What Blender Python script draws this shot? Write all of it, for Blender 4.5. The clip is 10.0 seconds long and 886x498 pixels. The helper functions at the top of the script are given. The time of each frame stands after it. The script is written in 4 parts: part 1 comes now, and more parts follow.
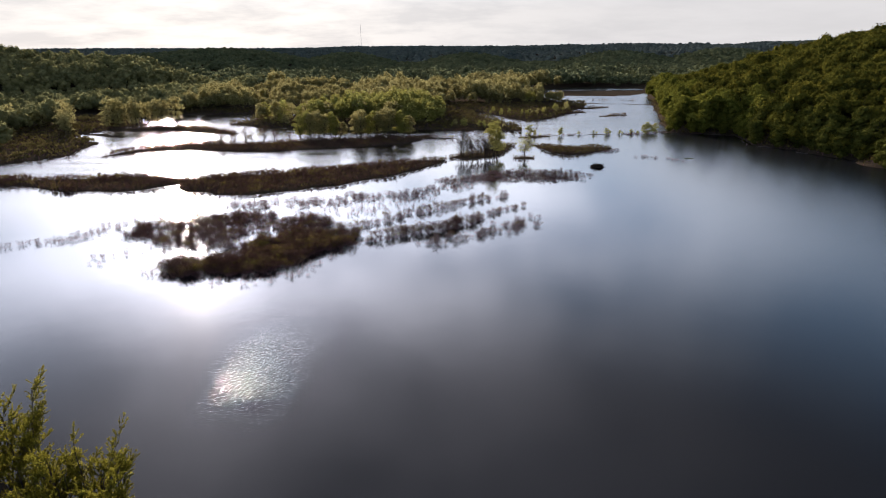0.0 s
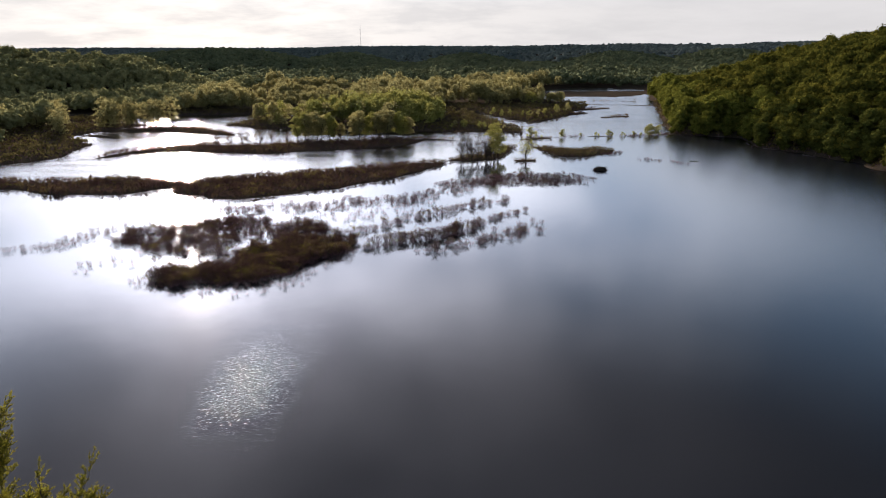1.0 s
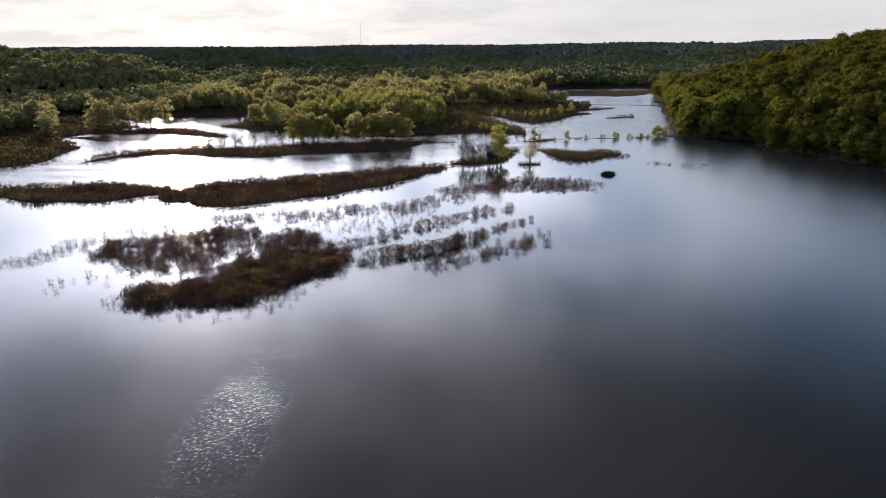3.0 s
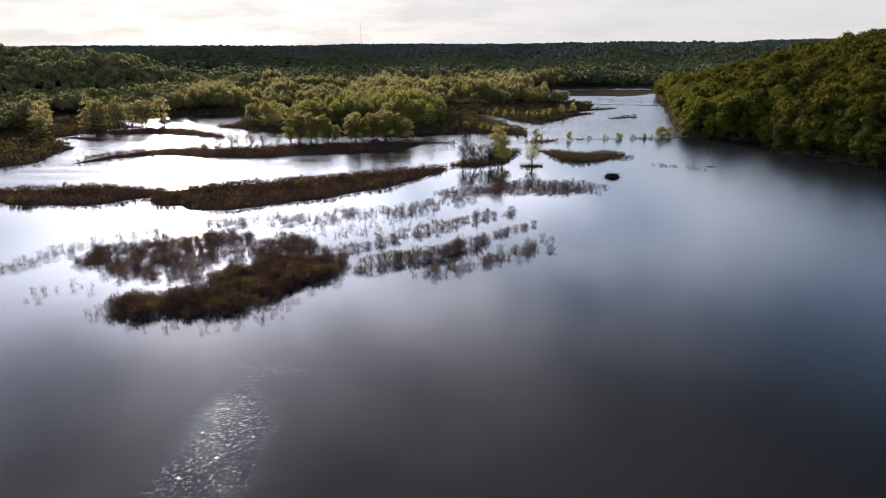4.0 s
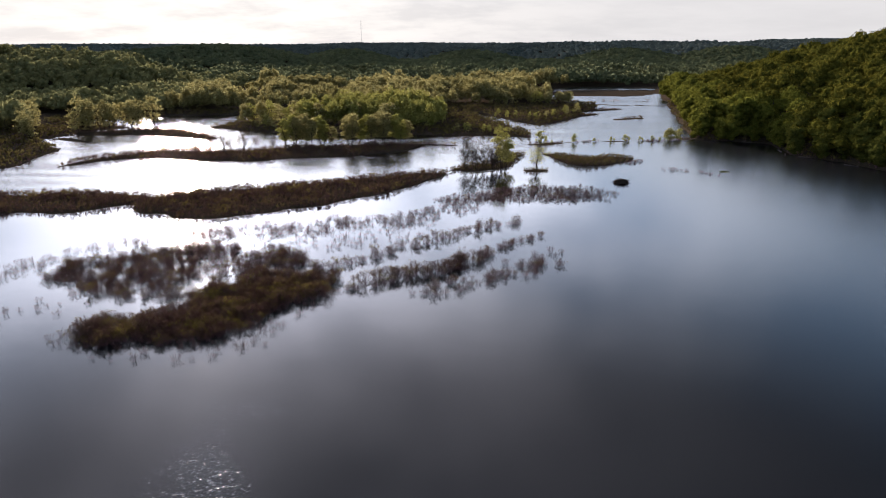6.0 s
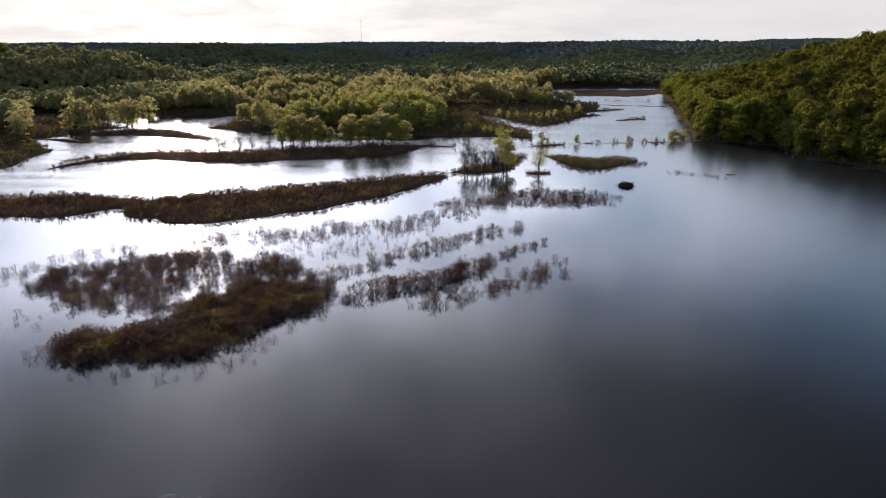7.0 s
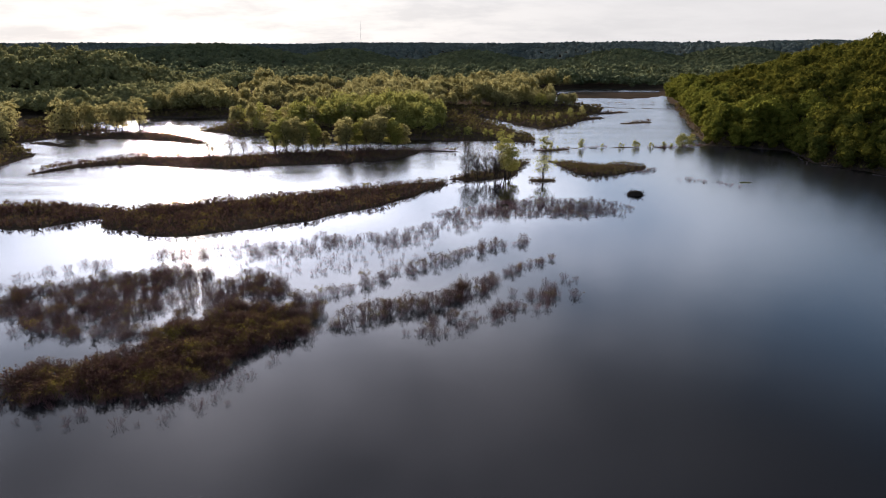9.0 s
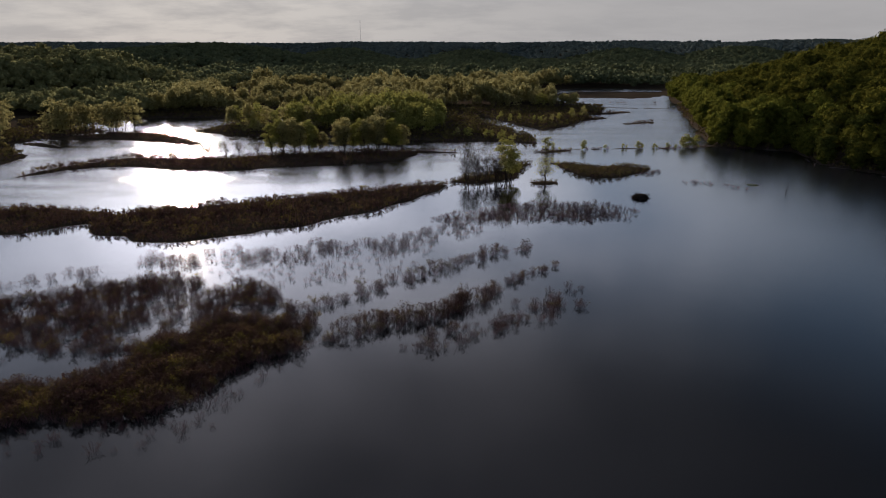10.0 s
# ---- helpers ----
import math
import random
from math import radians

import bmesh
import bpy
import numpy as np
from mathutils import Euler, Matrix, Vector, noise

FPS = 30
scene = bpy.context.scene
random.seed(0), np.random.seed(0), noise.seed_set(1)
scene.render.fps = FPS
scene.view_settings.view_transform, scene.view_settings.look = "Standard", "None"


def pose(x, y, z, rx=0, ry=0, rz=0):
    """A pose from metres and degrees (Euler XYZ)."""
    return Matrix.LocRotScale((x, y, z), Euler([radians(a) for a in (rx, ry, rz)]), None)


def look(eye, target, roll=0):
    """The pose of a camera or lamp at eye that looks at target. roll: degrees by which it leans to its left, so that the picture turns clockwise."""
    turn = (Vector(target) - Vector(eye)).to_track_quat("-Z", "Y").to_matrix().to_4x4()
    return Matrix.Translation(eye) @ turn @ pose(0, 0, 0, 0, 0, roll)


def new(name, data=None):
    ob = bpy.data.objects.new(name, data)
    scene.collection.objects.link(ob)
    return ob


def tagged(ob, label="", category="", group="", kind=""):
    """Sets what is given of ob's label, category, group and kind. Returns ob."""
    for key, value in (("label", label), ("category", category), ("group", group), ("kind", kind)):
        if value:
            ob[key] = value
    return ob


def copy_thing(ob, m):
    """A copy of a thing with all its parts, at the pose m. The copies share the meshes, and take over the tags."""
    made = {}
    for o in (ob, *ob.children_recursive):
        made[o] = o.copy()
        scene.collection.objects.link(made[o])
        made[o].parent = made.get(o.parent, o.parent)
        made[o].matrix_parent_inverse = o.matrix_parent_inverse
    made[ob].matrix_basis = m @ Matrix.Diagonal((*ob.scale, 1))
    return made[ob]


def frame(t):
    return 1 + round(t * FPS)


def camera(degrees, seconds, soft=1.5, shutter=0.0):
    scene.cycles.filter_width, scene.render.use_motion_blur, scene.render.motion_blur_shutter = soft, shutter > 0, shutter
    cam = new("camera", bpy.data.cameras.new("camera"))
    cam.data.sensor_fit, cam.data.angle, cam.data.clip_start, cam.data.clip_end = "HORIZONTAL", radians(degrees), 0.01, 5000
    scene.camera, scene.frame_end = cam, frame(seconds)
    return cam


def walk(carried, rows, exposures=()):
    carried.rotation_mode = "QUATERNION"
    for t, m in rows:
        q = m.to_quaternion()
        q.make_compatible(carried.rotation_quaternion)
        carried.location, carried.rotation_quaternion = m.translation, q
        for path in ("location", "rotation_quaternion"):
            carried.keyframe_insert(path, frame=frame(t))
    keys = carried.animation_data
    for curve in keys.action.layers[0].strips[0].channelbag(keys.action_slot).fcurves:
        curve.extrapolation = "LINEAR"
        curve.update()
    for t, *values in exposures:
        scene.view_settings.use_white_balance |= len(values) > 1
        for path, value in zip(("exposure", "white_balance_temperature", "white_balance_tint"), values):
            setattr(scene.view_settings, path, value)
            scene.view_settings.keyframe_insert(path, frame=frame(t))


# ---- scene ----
cam = camera(72.5, 10.0, soft=1.0)
PATH = [
    (0, (0.652, -2.236, 37.142), (0.613, -0.342, 36.502), -0.4),
    (0.5, (0.576, 0.006, 37.175), (0.538, 1.901, 36.535), -0.4),
    (1, (0.503, 2.111, 37.187), (0.466, 4.005, 36.547), -0.3),
    (1.5, (0.425, 4.279, 37.232), (0.388, 6.173, 36.59), -0.4),
    (2, (0.386, 6.484, 37.252), (0.348, 8.377, 36.61), -0.4),
    (2.5, (0.363, 8.665, 37.258), (0.324, 10.559, 36.615), -0.4),
    (4, (0.366, 15.279, 37.134), (0.326, 17.171, 36.488), -0.3),
    (4.5, (0.373, 17.479, 37.123), (0.332, 19.371, 36.475), -0.3),
    (5, (0.332, 19.686, 37.092), (0.291, 21.578, 36.443), -0.2),
    (5.5, (0.266, 21.952, 37.051), (0.225, 23.844, 36.402), -0.2),
    (7, (0.061, 28.914, 36.999), (0.021, 30.804, 36.348), -0.1),
    (7.5, (0.016, 31.195, 36.987), (-0.023, 33.086, 36.336), -0.1),
    (8, (-0.001, 33.483, 36.975), (-0.04, 35.374, 36.325), -0.1),
    (8.5, (-0.036, 35.723, 36.931), (-0.074, 37.614, 36.282), -0.1),
    (9, (-0.081, 37.946, 36.881), (-0.119, 39.838, 36.232), -0.0),
    (9.5, (-0.087, 40.075, 36.82), (-0.124, 41.966, 36.17), 0.0),
    (10, (-0.059, 42.287, 36.795), (-0.097, 44.178, 36.144), 0.0),
]
walk(cam, [(t, look(eye, target, roll)) for t, eye, target, roll in PATH],
     exposures=[(0.0, 0.74, 6400, 19), (9.0, 0.84, 6400, 19), (9.5, 0.37, 6400, 19), (10.0, -0.2, 6400, 19)])

# ---- sky and sun ----
SUN_TURN, SUN_HEIGHT = -25.0, 11.8          # degrees from +y towards +x, and above the horizon
toward_sun = Vector((math.sin(radians(SUN_TURN)) * math.cos(radians(SUN_HEIGHT)),
                     math.cos(radians(SUN_TURN)) * math.cos(radians(SUN_HEIGHT)), math.sin(radians(SUN_HEIGHT))))
sky_world = bpy.data.worlds.new("sky")
scene.world = sky_world
sky_world.use_nodes = True


def build_sky(w):
    """A low sun behind thin white cloud, with bluer breaks higher up."""
    nt = w.node_tree
    nt.nodes.clear()
    n, link = nt.nodes.new, nt.links.new

    def calc(kind, a, b, c=None):
        m = n("ShaderNodeMath")
        m.operation = kind
        for k, v in enumerate((a, b, c)):
            if v is None:
                continue
            if isinstance(v, (int, float)):
                m.inputs[k].default_value = v
            else:
                link(v, m.inputs[k])
        return m.outputs["Value"]

    def blend(fac, a, b):
        m = n("ShaderNodeMix")
        m.data_type = "RGBA"
        for key, v in (("Factor", fac), ("A", a), ("B", b)):
            if isinstance(v, tuple):
                m.inputs[key].default_value = (*v, 1)
            elif isinstance(v, (int, float)):
                m.inputs[key].default_value = v
            else:
                link(v, m.inputs[key])
        return m.outputs["Result"]

    out, bg = n("ShaderNodeOutputWorld"), n("ShaderNodeBackground")
    sky = n("ShaderNodeTexSky")
    sky.sky_type, sky.sun_disc = "NISHITA", False
    sky.sun_elevation, sky.sun_rotation = radians(SUN_HEIGHT), radians(SUN_TURN)
    sky.dust_density, sky.air_density, sky.ozone_density = 0.6, 1.0, 2.0
    coord = n("ShaderNodeTexCoord")
    split = n("ShaderNodeSeparateXYZ")
    link(coord.outputs["Generated"], split.inputs["Vector"])
    # clouds lie in a level sheet: look up through it
    lift = calc("ADD", calc("MAXIMUM", split.outputs["Z"], 0.0), 0.16)
    sheet = n("ShaderNodeCombineXYZ")
    link(calc("DIVIDE", split.outputs["X"], lift), sheet.inputs["X"])
    link(calc("DIVIDE", split.outputs["Y"], lift), sheet.inputs["Y"])
    cloud = n("ShaderNodeTexNoise")
    cloud.inputs["Scale"].default_value, cloud.inputs["Detail"].default_value = 1.15, 7.0
    cloud.inputs["Roughness"].default_value = 0.6
    link(sheet.outputs["Vector"], cloud.inputs["Vector"])
    ramp = n("ShaderNodeValToRGB")
    ramp.color_ramp.elements[0].position, ramp.color_ramp.elements[1].position = 0.39, 0.57
    link(cloud.outputs["Fac"], ramp.inputs["Fac"])
    # nearness to the sun brightens the veil
    near = n("ShaderNodeVectorMath")
    near.operation = "DOT_PRODUCT"
    near.inputs[1].default_value = (toward_sun + Vector((0.05, 0, 0.17))).normalized()
    link(coord.outputs["Generated"], near.inputs[0])
    facing = calc("MAXIMUM", near.outputs["Value"], 0.0)
    wide, tight = calc("POWER", facing, 6.0), calc("POWER", facing, 70.0)
    bank = n("ShaderNodeMapRange")          # a duller cloud bank lies along the horizon
    bank.interpolation_type = "SMOOTHSTEP"
    bank.inputs["From Min"].default_value, bank.inputs["From Max"].default_value = 0.05, 0.25
    bank.inputs["To Min"].default_value, bank.inputs["To Max"].default_value = 0.045, 1.0
    link(split.outputs["Z"], bank.inputs["Value"])
    glow = calc("MULTIPLY", calc("MULTIPLY_ADD", tight, 0.95, calc("MULTIPLY", wide, 0.78)), bank.outputs["Result"])
    glow = calc("MULTIPLY_ADD", calc("POWER", facing, 16.0), 0.07, glow)
    veil = n("ShaderNodeVectorMath")
    veil.operation = "SCALE"
    rise = n("ShaderNodeMapRange")
    rise.inputs["From Min"].default_value, rise.inputs["From Max"].default_value = 0.05, 0.25
    link(split.outputs["Z"], rise.inputs["Value"])
    link(blend(rise.outputs["Result"], (0.975, 0.985, 0.93), (0.76, 0.95, 1.12)), veil.inputs[0])
    lit = n("ShaderNodeMapRange")           # cloud above the bank is brighter
    lit.interpolation_type = "SMOOTHSTEP"
    lit.inputs["From Min"].default_value, lit.inputs["From Max"].default_value = 0.08, 0.24
    lit.inputs["To Min"].default_value, lit.inputs["To Max"].default_value = 1.0, 2.05
    link(split.outputs["Z"], lit.inputs["Value"])
    link(calc("MULTIPLY", calc("MULTIPLY_ADD", cloud.outputs["Fac"], 1.6, 6.3), lit.outputs["Result"]), veil.inputs["Scale"])
    blue = blend(0.55, sky.outputs["Color"], (4.3, 9.1, 14.8))
    # the veil is whole near the horizon and broken higher up
    low = n("ShaderNodeMapRange")
    low.inputs["From Min"].default_value, low.inputs["From Max"].default_value = 0.06, 0.20
    low.inputs["To Min"].default_value, low.inputs["To Max"].default_value = 0.97, 0.05
    link(split.outputs["Z"], low.inputs["Value"])
    cover = calc("MAXIMUM", low.outputs["Result"], calc("MULTIPLY", ramp.outputs["Color"], 0.9))
    both = blend(cover, blue, veil.outputs["Vector"])
    shine = n("ShaderNodeVectorMath")
    shine.operation = "SCALE"
    link(blend(rise.outputs["Result"], (1.05, 0.97, 0.74), (0.935, 0.955, 1.03)), shine.inputs[0])
    link(calc("MULTIPLY", glow, calc("MULTIPLY_ADD", ramp.outputs["Color"], 42.0, 23.0)), shine.inputs["Scale"])
    def high_up(least):                     # the sky dims towards the zenith
        m = n("ShaderNodeMapRange")
        m.interpolation_type = "SMOOTHSTEP"
        m.inputs["From Min"].default_value, m.inputs["From Max"].default_value = 0.30, 0.54
        m.inputs["To Min"].default_value, m.inputs["To Max"].default_value = 1.0, least
        link(split.outputs["Z"], m.inputs["Value"])
        return m.outputs["Result"]

    dim, bright, total = n("ShaderNodeVectorMath"), n("ShaderNodeVectorMath"), n("ShaderNodeVectorMath")
    dim.operation, bright.operation, total.operation = "SCALE", "SCALE", "ADD"
    link(both, dim.inputs[0])
    link(high_up(0.11), dim.inputs["Scale"])
    link(shine.outputs["Vector"], bright.inputs[0])
    link(high_up(0.40), bright.inputs["Scale"])
    link(dim.outputs["Vector"], total.inputs[0])
    link(bright.outputs["Vector"], total.inputs[1])
    link(total.outputs["Vector"], bg.inputs["Color"])
    bg.inputs["Strength"].default_value = 0.062
    link(bg.outputs["Background"], out.inputs["Surface"])


build_sky(sky_world)
sun = new("sun", bpy.data.lights.new("sun", "SUN"))
sun.data.energy, sun.data.angle, sun.data.color = 5.0, radians(0.5), (1.0, 0.88, 0.72)
sun.matrix_world = look(toward_sun * 500, (0, 0, 0))


# ---- materials ----
def node_material(name):
    m = bpy.data.materials.new(name)
    m.use_nodes = True
    nt = m.node_tree
    nt.nodes.clear()
    out = nt.nodes.new("ShaderNodeOutputMaterial")
    bsdf = nt.nodes.new("ShaderNodeBsdfPrincipled")
    nt.links.new(bsdf.outputs["BSDF"], out.inputs["Surface"])
    return m, nt, bsdf, out


def noise_node(nt, scale, detail=4.0, rough=0.55, vector=None):
    t = nt.nodes.new("ShaderNodeTexNoise")
    t.inputs["Scale"].default_value, t.inputs["Detail"].default_value = scale, detail
    t.inputs["Roughness"].default_value = rough
    if vector is None:
        g = nt.nodes.new("ShaderNodeNewGeometry")
        vector = g.outputs["Position"]
    nt.links.new(vector, t.inputs["Vector"])
    return t


def ramp_node(nt, source, stops):
    r = nt.nodes.new("ShaderNodeValToRGB")
    while len(r.color_ramp.elements) < len(stops):
        r.color_ramp.elements.new(0.5)
    for e, (p, c) in zip(r.color_ramp.elements, stops):
        e.position, e.color = p, (*c, 1)
    nt.links.new(source, r.inputs["Fac"])
    return r


def mix_colour(nt, fac, a, b, blend="MIX"):
    m = nt.nodes.new("ShaderNodeMix")
    m.data_type, m.blend_type = "RGBA", blend
    for value, key in ((fac, "Factor"), (a, "A"), (b, "B")):
        if isinstance(value, (int, float)):
            m.inputs[key].default_value = value
        elif isinstance(value, tuple):
            m.inputs[key].default_value = (*value, 1)
        else:
            nt.links.new(value, m.inputs[key])
    return m.outputs["Result"]


def leaf_material(name, dark, mid, light, translucent=0.3, patch=0.05, fine=1.2, bias=0.0, speckle=0.5):
    """Leaves: hue varies from tree to tree, over the stand and from clump to clump."""
    m, nt, bsdf, out = node_material(name)
    geo = nt.nodes.new("ShaderNodeNewGeometry")
    stand = noise_node(nt, patch, 3)
    clump = noise_node(nt, fine, 3)
    own = nt.nodes.new("ShaderNodeObjectInfo")
    add = nt.nodes.new("ShaderNodeMath")
    add.operation = "ADD"
    nt.links.new(geo.outputs["Random Per Island"], add.inputs[0])
    nt.links.new(own.outputs["Random"], add.inputs[1])
    frac = nt.nodes.new("ShaderNodeMath")
    frac.operation = "FRACT"
    nt.links.new(add.outputs["Value"], frac.inputs[0])
    c1 = ramp_node(nt, frac.outputs["Value"], [(0.0, dark), (0.5, mid), (1.0, light)])
    c2 = ramp_node(nt, stand.outputs["Fac"], [(0.35 + bias, dark), (0.5 + bias, mid), (0.68 + bias * 0.6, light)])
    c3 = ramp_node(nt, clump.outputs["Fac"], [(0.3 + bias, dark), (0.5 + bias, mid), (0.72 + bias * 0.4, light)])
    col = mix_colour(nt, 0.5, mix_colour(nt, speckle, c2.outputs["Color"], c1.outputs["Color"]), c3.outputs["Color"])
    nt.links.new(col, bsdf.inputs["Base Color"])
    bsdf.inputs["Roughness"].default_value = 0.6
    bsdf.inputs["Specular IOR Level"].default_value = 0.0
    tr = nt.nodes.new("ShaderNodeBsdfTranslucent")
    nt.links.new(col, tr.inputs["Color"])
    ms = nt.nodes.new("ShaderNodeMixShader")
    ms.inputs["Fac"].default_value = translucent
    nt.links.new(bsdf.outputs["BSDF"], ms.inputs[1])
    nt.links.new(tr.outputs["BSDF"], ms.inputs[2])
    nt.links.new(ms.outputs["Shader"], out.inputs["Surface"])
    return m


def rough_material(name, stops, scale, fine, bump=0.3, roughness=0.9):
    m, nt, bsdf, out = node_material(name)
    a, b = noise_node(nt, scale, 5), noise_node(nt, fine, 4)
    mixed = nt.nodes.new("ShaderNodeMath")
    mixed.operation = "MULTIPLY_ADD"
    nt.links.new(b.outputs["Fac"], mixed.inputs[0])
    mixed.inputs[1].default_value = 0.5
    half = nt.nodes.new("ShaderNodeMath")
    half.operation = "MULTIPLY"
    half.inputs[1].default_value = 0.5
    nt.links.new(a.outputs["Fac"], half.inputs[0])
    nt.links.new(half.outputs["Value"], mixed.inputs[2])
    r = ramp_node(nt, mixed.outputs["Value"], stops)
    nt.links.new(r.outputs["Color"], bsdf.inputs["Base Color"])
    bsdf.inputs["Roughness"].default_value = roughness
    bsdf.inputs["Specular IOR Level"].default_value = 0.0
    bp = nt.nodes.new("ShaderNodeBump")
    bp.inputs["Strength"].default_value = bump
    bp.inputs["Distance"].default_value = 0.15
    nt.links.new(b.outputs["Fac"], bp.inputs["Height"])
    nt.links.new(bp.outputs["Normal"], bsdf.inputs["Normal"])
    return m


def water_material():
    """Still, silty flood water: smooth under the islands, ruffled where the breeze touches it."""
    m, nt, bsdf, out = node_material("flood_water")
    tint = noise_node(nt, 0.02, 3)
    col = ramp_node(nt, tint.outputs["Fac"], [(0.3, (0.007, 0.008, 0.010)), (0.7, (0.011, 0.011, 0.013))])
    nt.links.new(col.outputs["Color"], bsdf.inputs["Base Color"])
    bsdf.inputs["IOR"].default_value = 1.33
    geo = nt.nodes.new("ShaderNodeNewGeometry")
    # breeze patch near the south shore
    sub = nt.nodes.new("ShaderNodeVectorMath")
    sub.operation = "SUBTRACT"
    sub.inputs[1].default_value = (-23, 64, 0)
    nt.links.new(geo.outputs["Position"], sub.inputs[0])
    sc = nt.nodes.new("ShaderNodeVectorMath")
    sc.operation = "MULTIPLY"
    sc.inputs[1].default_value = (1 / 16, 1 / 37, 1)
    nt.links.new(sub.outputs["Vector"], sc.inputs[0])
    ln = nt.nodes.new("ShaderNodeVectorMath")
    ln.operation = "LENGTH"
    nt.links.new(sc.outputs["Vector"], ln.inputs[0])
    edge = noise_node(nt, 0.09, 6, 0.65)
    wob = nt.nodes.new("ShaderNodeMath")
    wob.operation = "MULTIPLY_ADD"
    wob.inputs[1].default_value = 1.0
    nt.links.new(edge.outputs["Fac"], wob.inputs[0])
    nt.links.new(ln.outputs["Value"], wob.inputs[2])
    breeze = ramp_node(nt, wob.outputs["Value"], [(0.60, (1, 1, 1)), (1.60, (0, 0, 0))])
    crest = nt.nodes.new("ShaderNodeMapping")
    crest.vector_type = "TEXTURE"
    crest.inputs["Rotation"].default_value = (0, 0, radians(27))
    crest.inputs["Scale"].default_value = (1.15, 1.0, 1.0)
    nt.links.new(geo.outputs["Position"], crest.inputs["Vector"])
    ripple = noise_node(nt, 7.5, 2.0, 0.5, crest.outputs["Vector"])
    wavelet = noise_node(nt, 5.0, 1.3, 0.5, crest.outputs["Vector"])
    swell = noise_node(nt, 0.25, 3, 0.5)
    b1 = nt.nodes.new("ShaderNodeBump")
    b1.inputs["Distance"].default_value = 0.18
    gust = nt.nodes.new("ShaderNodeMath")
    gust.operation = "MULTIPLY"
    gust.inputs[1].default_value = 0.43
    b0 = nt.nodes.new("ShaderNodeBump")
    b0.inputs["Distance"].default_value = 0.26
    puff = noise_node(nt, 2.1, 3, 0.65)       # the steep ripples come in small bunches
    bunch = ramp_node(nt, puff.outputs["Fac"], [(0.46, (0.2, 0.2, 0.2)), (0.64, (1, 1, 1))])
    ruffle = nt.nodes.new("ShaderNodeMath")
    ruffle.operation = "MULTIPLY"
    nt.links.new(breeze.outputs["Color"], ruffle.inputs[0])
    nt.links.new(bunch.outputs["Color"], ruffle.inputs[1])
    nt.links.new(ruffle.outputs["Value"], gust.inputs[0])
    nt.links.new(gust.outputs["Value"], b0.inputs["Strength"])
    nt.links.new(wavelet.outputs["Fac"], b0.inputs["Height"])
    nt.links.new(b0.outputs["Normal"], b1.inputs["Normal"])
    where = nt.nodes.new("ShaderNodeSeparateXYZ")
    nt.links.new(geo.outputs["Position"], where.inputs["Vector"])
    open_reach = nt.nodes.new("ShaderNodeMapRange")      # the open reach to the north and west is ruffled too
    open_reach.interpolation_type = "SMOOTHSTEP"
    open_reach.inputs["From Min"].default_value, open_reach.inputs["From Max"].default_value = 198.0, 255.0
    open_reach.inputs["To Max"].default_value = 0.17
    westward = nt.nodes.new("ShaderNodeMath")
    westward.operation = "MULTIPLY_ADD"
    westward.inputs[1].default_value = -0.5
    nt.links.new(where.outputs["X"], westward.inputs[0])
    nt.links.new(where.outputs["Y"], westward.inputs[2])
    nt.links.new(westward.outputs["Value"], open_reach.inputs["Value"])
    east_side = nt.nodes.new("ShaderNodeMapRange")       # most of all under the eastern bluff
    east_side.interpolation_type = "SMOOTHSTEP"
    east_side.inputs["From Min"].default_value, east_side.inputs["From Max"].default_value = 20.0, 105.0
    east_side.inputs["To Max"].default_value = 0.03
    nt.links.new(where.outputs["X"], east_side.inputs["Value"])
    total = nt.nodes.new("ShaderNodeMath")
    nt.links.new(east_side.outputs["Result"], total.inputs[0])
    nt.links.new(open_reach.outputs["Result"], total.inputs[1])
    lanes = nt.nodes.new("ShaderNodeMapping")            # long lanes of ruffled and slick water
    lanes.inputs["Scale"].default_value = (0.16, 1.0, 1.0)
    lanes.inputs["Rotation"].default_value = (0, 0, radians(8))
    nt.links.new(geo.outputs["Position"], lanes.inputs["Vector"])
    lane = ramp_node(nt, noise_node(nt, 0.11, 5, 0.6, lanes.outputs["Vector"]).outputs["Fac"], [(0.36, (0.45, 0.45, 0.45)), (0.66, (1.7, 1.7, 1.7))])
    laned = nt.nodes.new("ShaderNodeMath")
    laned.operation = "MULTIPLY"
    nt.links.new(total.outputs["Value"], laned.inputs[0])
    nt.links.new(lane.outputs["Color"], laned.inputs[1])
    blown = nt.nodes.new("ShaderNodeMath")
    nt.links.new(laned.outputs["Value"], blown.inputs[0])
    blown.inputs[1].default_value = 0.02
    nt.links.new(blown.outputs["Value"], b1.inputs["Strength"])
    nt.links.new(ripple.outputs["Fac"], b1.inputs["Height"])
    b2 = nt.nodes.new("ShaderNodeBump")
    b2.inputs["Distance"].default_value, b2.inputs["Strength"].default_value = 0.3, 0.03
    nt.links.new(swell.outputs["Fac"], b2.inputs["Height"])
    nt.links.new(b1.outputs["Normal"], b2.inputs["Normal"])
    nt.links.new(b2.outputs["Normal"], bsdf.inputs["Normal"])
    rough = nt.nodes.new("ShaderNodeMath")
    rough.operation = "MULTIPLY_ADD"
    rough.inputs[1].default_value, rough.inputs[2].default_value = -0.04, 0.09
    nt.links.new(breeze.outputs["Color"], rough.inputs[0])
    blurred = nt.nodes.new("ShaderNodeMath")             # ripples too fine to see under the bluff
    blurred.operation = "MULTIPLY_ADD"
    blurred.inputs[1].default_value = 5.0
    nt.links.new(east_side.outputs["Result"], blurred.inputs[0])
